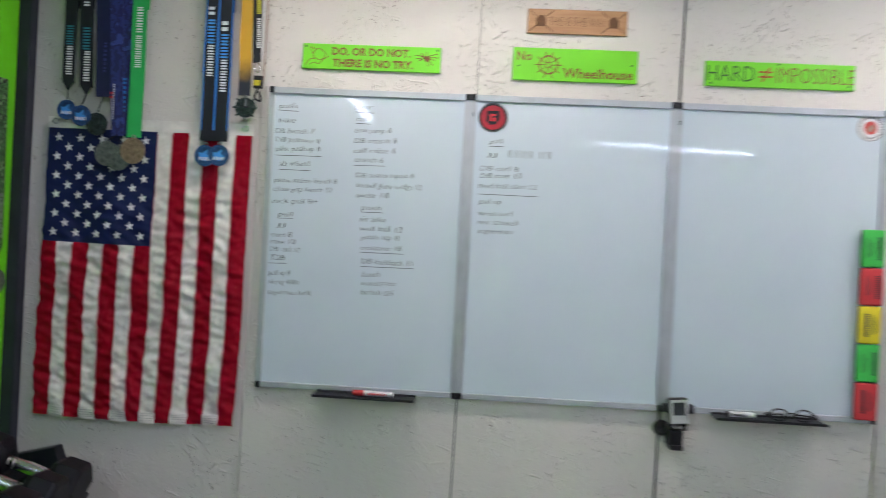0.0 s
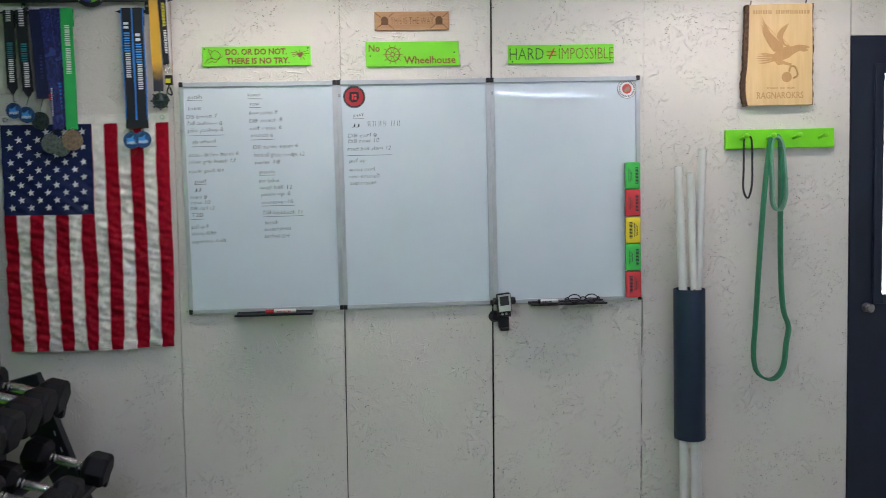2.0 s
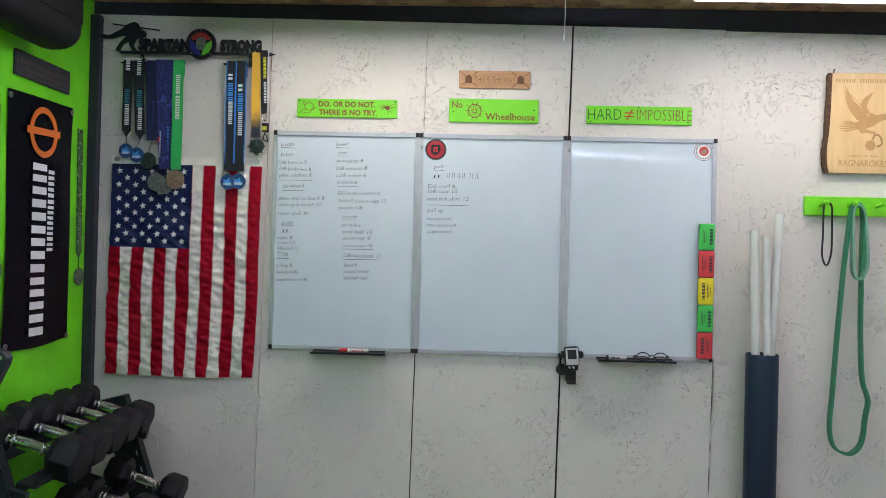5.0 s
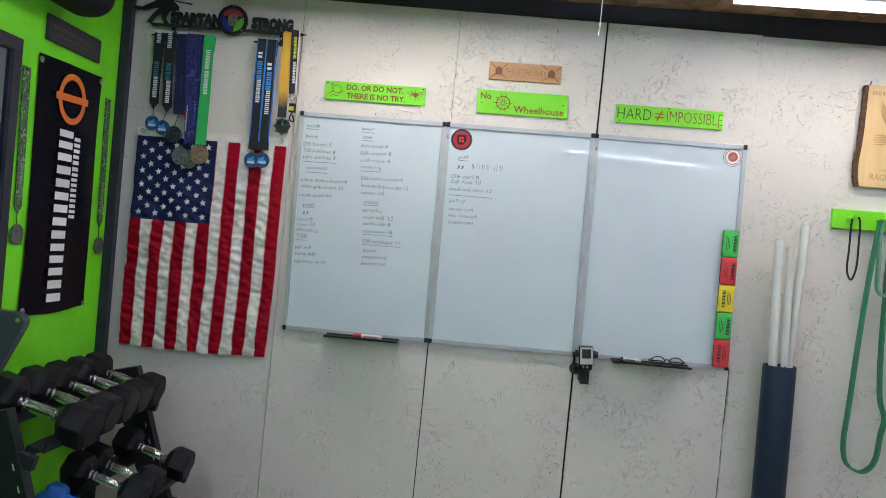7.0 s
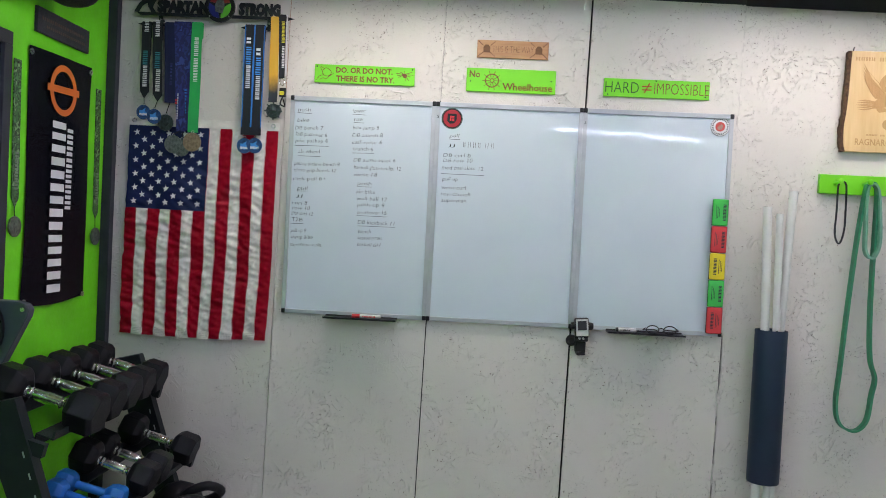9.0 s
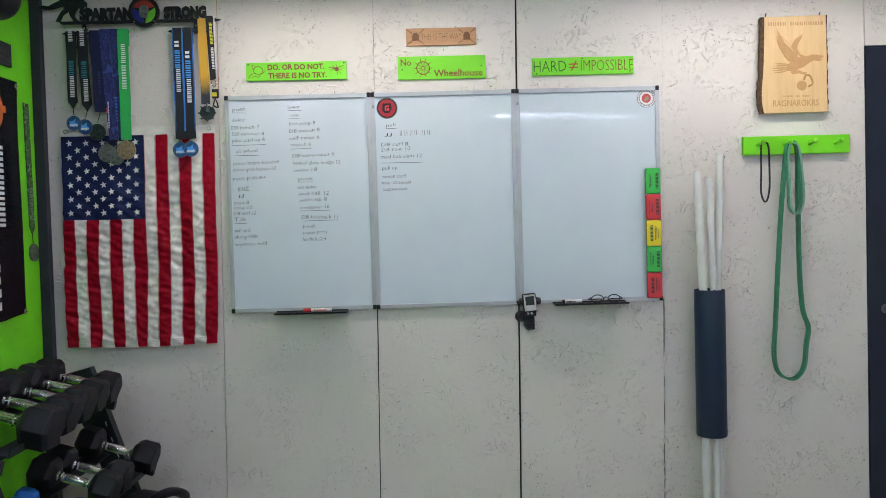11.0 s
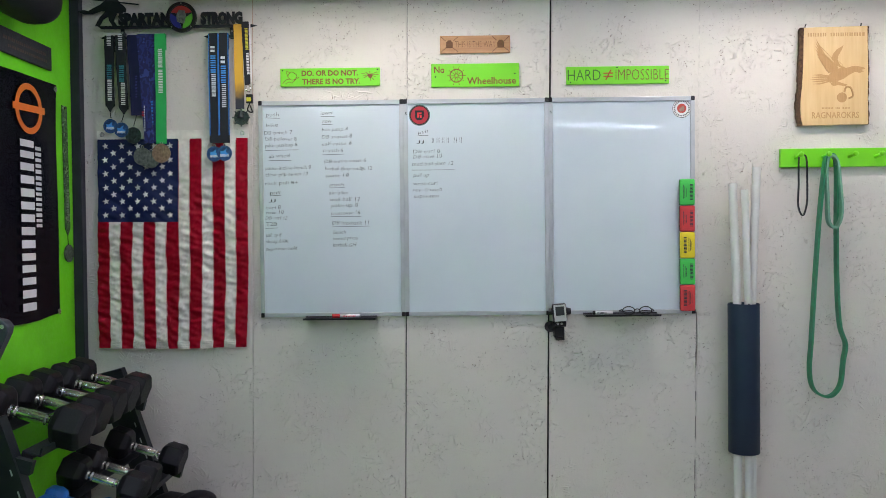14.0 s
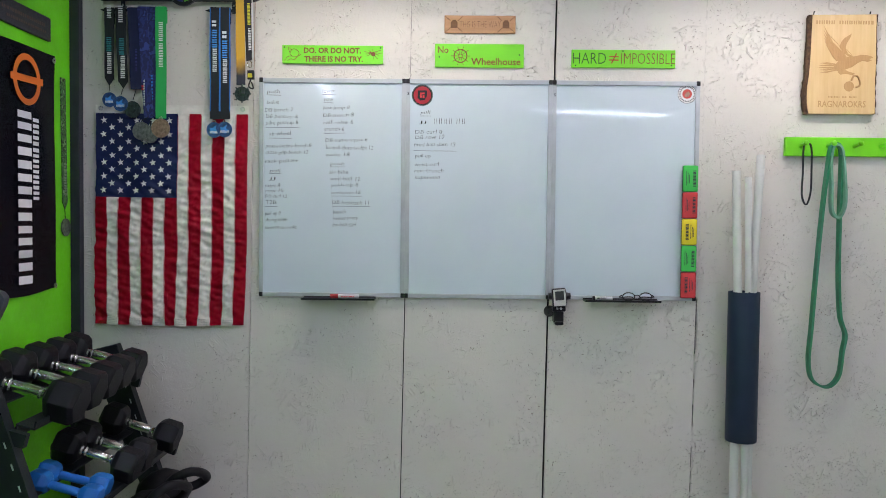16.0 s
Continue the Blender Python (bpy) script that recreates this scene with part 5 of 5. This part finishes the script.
medal(X(413), X(428), 2.196, Z(190), M_FADE, "yellow and navy ribbon medal with a dark spiked disc", X(425), Z(206), 0.030, M_DARKM, False, -0.041, rot_to=X(422))
t = thing("lanyard", (X(436), -0.045, Z(150)), "black lanyard with yellow print and a metal clip", "lanyard")
own = plate([(X(427), Z(34)), (X(440), Z(34)), (X(442), Z(146)), (X(432), Z(148))], -0.0445, -0.0465)
box(X(428), X(439), -0.0465, HY, Z(35), Z(35) + 0.003, bm=own)
part("ribbon", own, M_BLACKR, t)
part("print", bars([1] * 8, FRONT(X(439.5), -0.0467, Z(84), 92), Z(46) - Z(84), 0.012, 0.18, 0.0004), M_YELT, t)
part("print", bars([1] * 7, FRONT(X(441), -0.0467, Z(128), 92), Z(90) - Z(128), 0.011, 0.18, 0.0004), M_PRINT, t)
part("ribbon_edge", plate([(X(441), Z(34)), (X(443), Z(34)), (X(444.5), Z(142)), (X(443), Z(142))], -0.043, -0.0455), M_PRINT, t)
part("clip", tube([(X(437), -0.045, Z(147)), (X(434), -0.047, Z(155)), (X(440), -0.048, Z(160)), (X(442), -0.046, Z(152))], 0.002, True, 8), M_CHROME, t)
own = box(X(434), X(446), -0.050, -0.036, Z(180), Z(164), 0.002)
part("buckle", own, M_BLACK, t)
part("buckle_label", box(X(435), X(443), -0.0515, -0.0503, Z(177), Z(170)), M_YELT, t)
part("tail", tube([(X(440), -0.043, Z(180)), (X(436), -0.043, Z(192)), (X(444), -0.042, Z(196)), (X(441), -0.043, Z(184))], 0.003, n=8), M_BLACK, t)
part("charm", disc(X(428), Z(204), 0.024, -0.036, -0.040, 9), M_DARKM, t)
own = bmesh.new()
for i in range(8):
    a = 2 * math.pi * i / 8
    rod((X(425) + 0.02 * math.cos(a), -0.050, Z(206) + 0.02 * math.sin(a)), (X(425) + 0.037 * math.cos(a), -0.050, Z(206) + 0.037 * math.sin(a)), 0.003, 6, own)
rod((X(425), -0.048, Z(206) + 0.02), (X(425), -0.0515, Z(206) - 0.0), 0.012, 10, own)
solo("medal_spikes", own, M_DARKM, (X(425), -0.05, Z(206)), "spiked dark metal ornament on a medal", "medal")

# the hanger and all that hangs on it sit a finger's width higher than their plan
for ob in list(bpy.data.objects):
    if ob.parent is None and ob.name.split(".")[0] in ("medal_hanger", "medal", "lanyard", "medal_spikes"):
        hung = ob.name.split(".")[0] == "medal" and ob.location.x < -1.02
        ob.location += Vector((-0.010 if ob.location.x < -1.3 and hung else -0.006, 0, -0.006 if hung else 0.011))
        if hung:
            ob.scale.z = 1.036   # ribbons pulled long

# ---- lime wall: banner, plaque, lanyards, frame ----
ban = thing("banner", (GX, -0.38, 1.01), "black vinyl gym banner with white letter bars and an orange emblem", "banner")
own = bmesh.new()
G = []
ny, nz = 16, 30
for i in range(ny + 1):
    col = []
    for j in range(nz + 1):
        u, v = i / ny, j / nz
        y, z = -0.610 + 0.448 * u, 1.012 + 0.920 * v
        z += 0.008 * (math.cos(2 * math.pi * u) - 1) * (1 - v) * 0.5 + (0.010 * u if True else 0)
        y += 0.012 * math.sin(math.pi * v) * (1 - 2 * u)
        x = GX + 0.006 + 0.012 * math.sin(math.pi * u) * (0.4 + 0.6 * math.sin(math.pi * v)) + 0.003 * math.sin(7 * v + 5 * u)
        col.append((own.verts.new((x, y, z)), own.verts.new((x - 0.001, y, z))))
    G.append(col)
for i in range(ny):
    for j in range(nz):
        a, b2_, c2, d2 = G[i][j], G[i + 1][j], G[i + 1][j + 1], G[i][j + 1]
        own.faces.new((a[0], b2_[0], c2[0], d2[0]))
        own.faces.new((a[1], d2[1], c2[1], b2_[1]))
sheet = part("sheet", own, M_BANNER, ban, smooth=True)
BXf = GX + 0.0225
E = part("emblem", ring(-0.404, 1.808, 0.094, 0.071, BXf, BXf + 0.001, 40, axis="x", k=1.0), M_ORANGE, sheet, "orange ring emblem")
part("emblem_bar", plate([(-0.516, 1.793), (-0.294, 1.801), (-0.294, 1.827), (-0.516, 1.819)], BXf + 0.001, BXf + 0.002, axis="x"), M_ORANGE, sheet)
part("lettering", bars([.85, .35, 1, .95, 1, .9, .35, 1], SIDE(BXf, -0.470, 1.690, -90), 0.635, 0.092, 0.24, 0.001), M_PRINT, sheet, "large white letter bars")
part("lettering", bars([.9, .9, 1, .8, .8, .8, .35, .8], SIDE(BXf, -0.366, 1.672, -90), 0.305, 0.040, 0.2, 0.001), M_PRINT, sheet, "small white letter bars")
for y, z in ((-0.597, 1.912), (-0.178, 1.922), (-0.178, 1.030), (-0.590, 1.030)):
    part("grommet", ring(y, z, 0.011, 0.004, GX + 0.0075, GX + 0.011, 18, axis="x"), M_STEEL, sheet, "steel eyelet")

t = thing("wall_plaque", (GX, -0.38, 1.99), "dark slate plaque with faint engraved lines", "plaque")
part("board", box(GX + 0.0005, GX + 0.014, -0.577, -0.212, 1.988, 2.078, 0.002), M_SLATE, t)
own = bmesh.new()
bars([1, .7, 1, .8, 1, 1, .7, .9, 1, .8, 1], SIDE(GX + 0.0142, -0.550, 2.036), 0.29, 0.012, 0.3, bm=own)
bars([.8, 1, .7, 1, 1, .7, .9, 1, .8, 1], SIDE(GX + 0.0142, -0.52, 2.012), 0.27, 0.010, 0.3, bm=own)
part("print", own, paint("faint copper print", (0.075, 0.045, 0.035), 0.6), t)

for y0, y1, zt, zb, mz in ((-0.692, -0.650, 1.868, 1.365, 1.298), (-0.122, -0.080, 1.868, 1.335, 1.262)):
    t = thing("medal", (GX, (y0 + y1) / 2, mz), "camouflage ribbon medal hanging on the lime wall", "medal", "camouflage medals")
    k = 0.012
    part("ribbon", plate([(y0, zt), (y1, zt), (y1 + k, zb + 0.03), ((y0 + y1) / 2 + k, zb), (y0 + k, zb + 0.03)], GX + 0.003, GX + 0.006, axis="x"), M_CAMO, t)
    part("print", bars([1, .8, .9, 1, .8, 1], SIDE(GX + 0.0062, y1 - 0.004 + k * .5, zb + 0.06, 90), 0.13, 0.020, 0.2, 0.0004), M_DIM, t)
    part("tack", disc((y0 + y1) / 2, zt - 0.01, 0.005, GX, GX + 0.009, 12, axis="x"), M_BLACK, t)
    part("cord", rod((GX + 0.004, (y0 + y1) / 2 + k, zb + 0.004), (GX + 0.006, (y0 + y1) / 2 + k, mz + 0.03), 0.0016, 6), M_BLACKR, t)
    part("medallion", disc((y0 + y1) / 2 + k, mz, 0.036, GX + 0.004, GX + 0.009, 32, bev=0.001, axis="x"), M_PEWTER, t)
    part("medallion_rim", ring((y0 + y1) / 2 + k, mz, 0.036, 0.030, GX + 0.009, GX + 0.0105, 32, axis="x"), M_PEWTER, t)
    part("medallion_relief", plate([((y0 + y1) / 2 + k + a * .02, mz + c * .02) for a, c in ((0, 1), (.3, .2), (1, 0), (.3, -.3), (0, -1), (-.3, -.2), (-1, 0), (-.2, .3))], GX + 0.009, GX + 0.0105, axis="x"), M_PEWTER, t)

t = thing("mirror", (GX, -1.15, 1.1), "dark framed mirror on the lime wall", "mirror")
y0, y1, z0, z1, f = -1.60, -0.732, 0.98, 1.945, 0.045
for a in ((y0, y1, z1 - f, z1), (y0, y1, z0, z0 + f), (y0, y0 + f, z0 + f, z1 - f), (y1 - f, y1, z0 + f, z1 - f)):
    part("frame", box(GX + 0.0005, GX + 0.024, a[0], a[1], a[2], a[3], 0.002), M_TRIM, t)
part("glass", box(GX + 0.0005, GX + 0.010, y0 + f, y1 - f, z0 + f, z1 - f), paint("dark mirror glass", (0.30, 0.34, 0.40), 0.05, 1.0, vary=0.02), t)

t = thing("loudspeaker", (GX, -0.72, 2.1), "black loudspeaker mounted high in the corner", "loudspeaker")
part("cabinet", box(GX + 0.02, -1.49, -1.10, -0.452, 2.088, 2.395, 0.080, 6), M_RUBBER, t, smooth=True)
part("bracket", box(GX + 0.0005, GX + 0.03, -0.85, -0.70, 2.17, 2.30, 0.004), M_FRAME, t)
part("grille", box(-1.4925, -1.486, -1.03, -0.51, 2.18, 2.345, 0.002), M_BLACK, t)

# ---- dumbbell rack ----
RK = thing("dumbbell_rack", (-1.4, -0.5, 0), "black steel three-tier dumbbell rack along the lime wall", "dumbbell rack")
TOPX, TOPZ, SL = -1.472, 0.788, 0.33
for y in (-0.10, -0.97):
    own = plate([(TOPX - 0.135, TOPZ - 0.035), (TOPX, TOPZ), (TOPX + 0.012, TOPZ - 0.036), (TOPX + SL * 0.78, 0.012), (TOPX + SL * 0.78 - 0.085, 0.012), (TOPX - 0.088, TOPZ - 0.10), (TOPX - 0.125, TOPZ - 0.10)], y - 0.022, y + 0.022, bev=0.003)
    part("upright", own, M_FRAME, RK)
    part("foot", box(-1.66, -0.98, y - 0.03, y + 0.03, 0.0, 0.0118, 0.003), M_FRAME, RK)
    part("rear_leg", box(-1.665, -1.625, y - 0.02, y + 0.02, 0.0120, 0.74, 0.003), M_FRAME, RK)
    for k in range(9):
        zz = 0.62 - k * 0.065
        o = box(-0.0025, 0.0025, -0.0004, 0.0004, -0.010, 0.010)
        turn(o, Matrix.Translation((TOPX + SL * (TOPZ - zz) - 0.002, y - 0.0225, zz)) @ pose(-0.018, 0, 0, 0, -18, 0))
        part("slot", o, M_ALU, RK)


def tier(cx, cz, half, tilt, y0=-0.935, y1=-0.125):
    for s in (-1, 1):
        own = box(-0.030, 0.030, y0, y1, -0.006, 0.0, 0.001)
        box(-0.030 if s < 0 else 0.024, -0.024 if s < 0 else 0.030, y0, y1, 0.001, 0.022, bm=own)
        box(-0.030, -0.024, y0, y1, -0.045, -0.0065, bm=own)
        turn(own, Matrix.Translation((cx, 0, cz)) @ Matrix.Rotation(radians(tilt), 4, "Y") @ Matrix.Translation((s * half, 0, 0)))
        part("rail", own, M_FRAME, RK)
    for y in (-0.10, -0.97):
        o = box(-half - 0.06, half + 0.03, y - 0.012, y + 0.012, -0.050, -0.008)
        turn(o, Matrix.Translation((cx, 0, cz)) @ Matrix.Rotation(radians(tilt), 4, "Y"))
        part("tier_arm", o, M_FRAME, RK)


T1, T2, T3 = (-1.470, 0.759), (-1.322, 0.480), (-1.20, 0.176)
tier(T1[0] - 0.02, T1[1] - 0.072, 0.088, 15)
tier(T2[0] - 0.02, T2[1] - 0.067, 0.092, 17)
tier(T3[0] - 0.02, T3[1] - 0.02, 0.11, 10)


def dumbbell(label, rubber, handle, group, r=0.066, head=0.082, grip=0.150, hr=0.0165, shiny=True):
    t = thing("dumbbell", (0, 0, 0), label, "dumbbell", group)
    for s in (-1, 1):
        own = bmesh.new()
        R = []
        for rr, xx in ((r * 0.55, grip / 2 - 0.012), (r * 0.82, grip / 2 - 0.004), (r, grip / 2 + 0.014), (r, grip / 2 + head - 0.011), (r * 0.84, grip / 2 + head), ):
            R.append([own.verts.new((s * xx, rr * math.cos(math.pi / 3 * i + math.pi / 6 + math.pi / 6), rr * math.sin(math.pi / 3 * i + math.pi / 6 + math.pi / 6))) for i in range(6)])
        for a, b in zip(R, R[1:]):
            for i in range(6):
                own.faces.new((a[i], a[(i + 1) % 6], b[(i + 1) % 6], b[i]))
        own.faces.new(R[0]); own.faces.new(R[-1])
        bmesh.ops.bevel(own, geom=own.edges[:], offset=0.003, segments=2, affect="EDGES", profile=0.5)
        part("head", own, rubber, t)
    lay = Matrix.Rotation(radians(90), 4, "Y")
    core = hr * (0.62 if shiny else 1.0)
    handle_ob = part("handle", turn(lathe([(core, -grip / 2), (core, grip / 2)], 16), lay), M_STEEL if shiny else handle, t, "chrome handle" if shiny else "", True)
    if shiny:
        g = grip / 2 - 0.034
        prof = [(hr * 0.8, -g), (hr, -g + 0.002), (hr * 1.02, -g * 0.4), (hr * 1.10, 0.0), (hr * 1.02, g * 0.4), (hr, g - 0.002), (hr * 0.8, g)]
        part("grip", turn(lathe(prof, 20), lay), handle, handle_ob, "knurled chrome grip", True)
        for sgn in (-1, 1):
            for at, wide, r1 in ((grip / 2 - 0.007, 0.011, 1.10), (grip / 2 - 0.024, 0.010, 1.0)):
                prof = [(hr * r1 * 0.9, -wide / 2), (hr * r1, -wide / 2 + 0.002), (hr * r1, wide / 2 - 0.002), (hr * r1 * 0.9, wide / 2)]
                own = turn(lathe(prof, 20), Matrix.Translation((sgn * at, 0, 0)) @ lay)
                part("collar", own, M_CHROME, handle_ob, "polished chrome collar", True)
    return t


M_KNURL, _, _, b_ = nodes("knurled chrome")
b_.inputs["Base Color"].default_value = (0.93, 0.93, 0.93, 1)
b_.inputs["Metallic"].default_value, b_.inputs["Roughness"].default_value = 1.0, 0.26
db = dumbbell("black rubber hex dumbbell with a chrome handle on the rack", M_RUBBER, M_KNURL, "dumbbells on the rack")
ROW1 = [(-0.245, 1.0), (-0.375, 1.02), (-0.510, 1.06), (-0.650, 1.1), (-0.805, 1.17)]
ROW2 = [(-0.245, 0.97), (-0.505, 0.92), (-0.625, 0.94)]
first = True
for row, (cx, cz), tilt in ((ROW1, T1, 15), (ROW2, T2, 17)):
    for y, k in row:
        m = pose(cx, y, cz - (k - 1) * 0.055, 0, tilt, 0) @ Matrix.Rotation(radians(rnd.uniform(-4, 4)), 4, "X") @ Matrix.Scale(k, 4)
        if first:
            db.matrix_basis = m
            db.scale = (k, k, k)
            first = False
        else:
            c = copy_thing(db, pose(0, 0, 0))
            c.matrix_basis = m
bl = dumbbell("small blue vinyl hex dumbbell on the rack", M_BLUEDB, M_BLUEDB, "blue dumbbells", 0.041, 0.055, 0.125, 0.014, False)
bl.matrix_basis = pose(-1.350, -0.735, 0.438, 0, 14, 2)
copy_thing(bl, pose(-1.338, -0.825, 0.434, 0, 14, -3))


def kettlebell(x, y, z, r, tip, spin):
    t = thing("kettlebell", (0, 0, 0), "black cast iron kettlebell lying tilted on the lowest tier", "kettlebell", "kettlebells")
    prof = [(r * 0.62, 0.0), (r * 0.85, r * 0.25), (r, r * 0.85), (r * 0.92, r * 1.35), (r * 0.62, r * 1.78), (r * 0.3, r * 1.94)]
    part("body", lathe(prof, 28), M_RUBBER, t, smooth=True)
    h = r * 1.55
    pts = [(-r * 0.62, 0, h), (-r * 0.80, 0, h + r * 0.50), (-r * 0.62, 0, h + r * 1.05), (0, 0, h + r * 1.20), (r * 0.62, 0, h + r * 1.05), (r * 0.80, 0, h + r * 0.50), (r * 0.62, 0, h)]
    part("handle", tube(pts, r * 0.19, n=12, steps=6), M_RUBBER, t, smooth=True)
    t.matrix_basis = Matrix.Translation((x, y, z)) @ Matrix.Rotation(radians(tip), 4, "Y") @ Matrix.Rotation(radians(spin), 4, "Z")


kettlebell(-1.283, -0.32, 0.207, 0.092, 62, 58)
kettlebell(-1.255, -0.52, 0.172, 0.092, 46, 62)

# ---- exercise bike console beside the rack ----
t = thing("exercise_bike", (-1.53, -1.12, 0), "dark grey exercise bike with a console plate", "exercise bike")
own = plate([(-1.573, 1.102), (-1.388, 1.099), (-1.365, 1.093), (-1.353, 1.077), (-1.357, 1.057), (-1.423, 0.922), (-1.573, 0.877)], -1.14, -1.105, bev=0.004)
part("console_plate", own, paint("dark grey plastic", (0.030, 0.038, 0.050), 0.4, vary=0.15), t)
part("bolt", disc(-1.370, 1.077, 0.006, -1.1405, -1.1435, 14), M_STEEL, t)
part("console_rim", ring(-1.533, 1.017, 0.115, 0.098, -1.141, -1.154, 40), M_BLACK, t)
part("post", rod((-1.533, -1.12, 0.92), (-1.533, -1.14, 0.03), 0.028, 18), M_FRAME, t, smooth=True)
part("base", box(-1.60, -1.40, -1.20, -1.06, 0.0, 0.04, 0.006), M_FRAME, t)
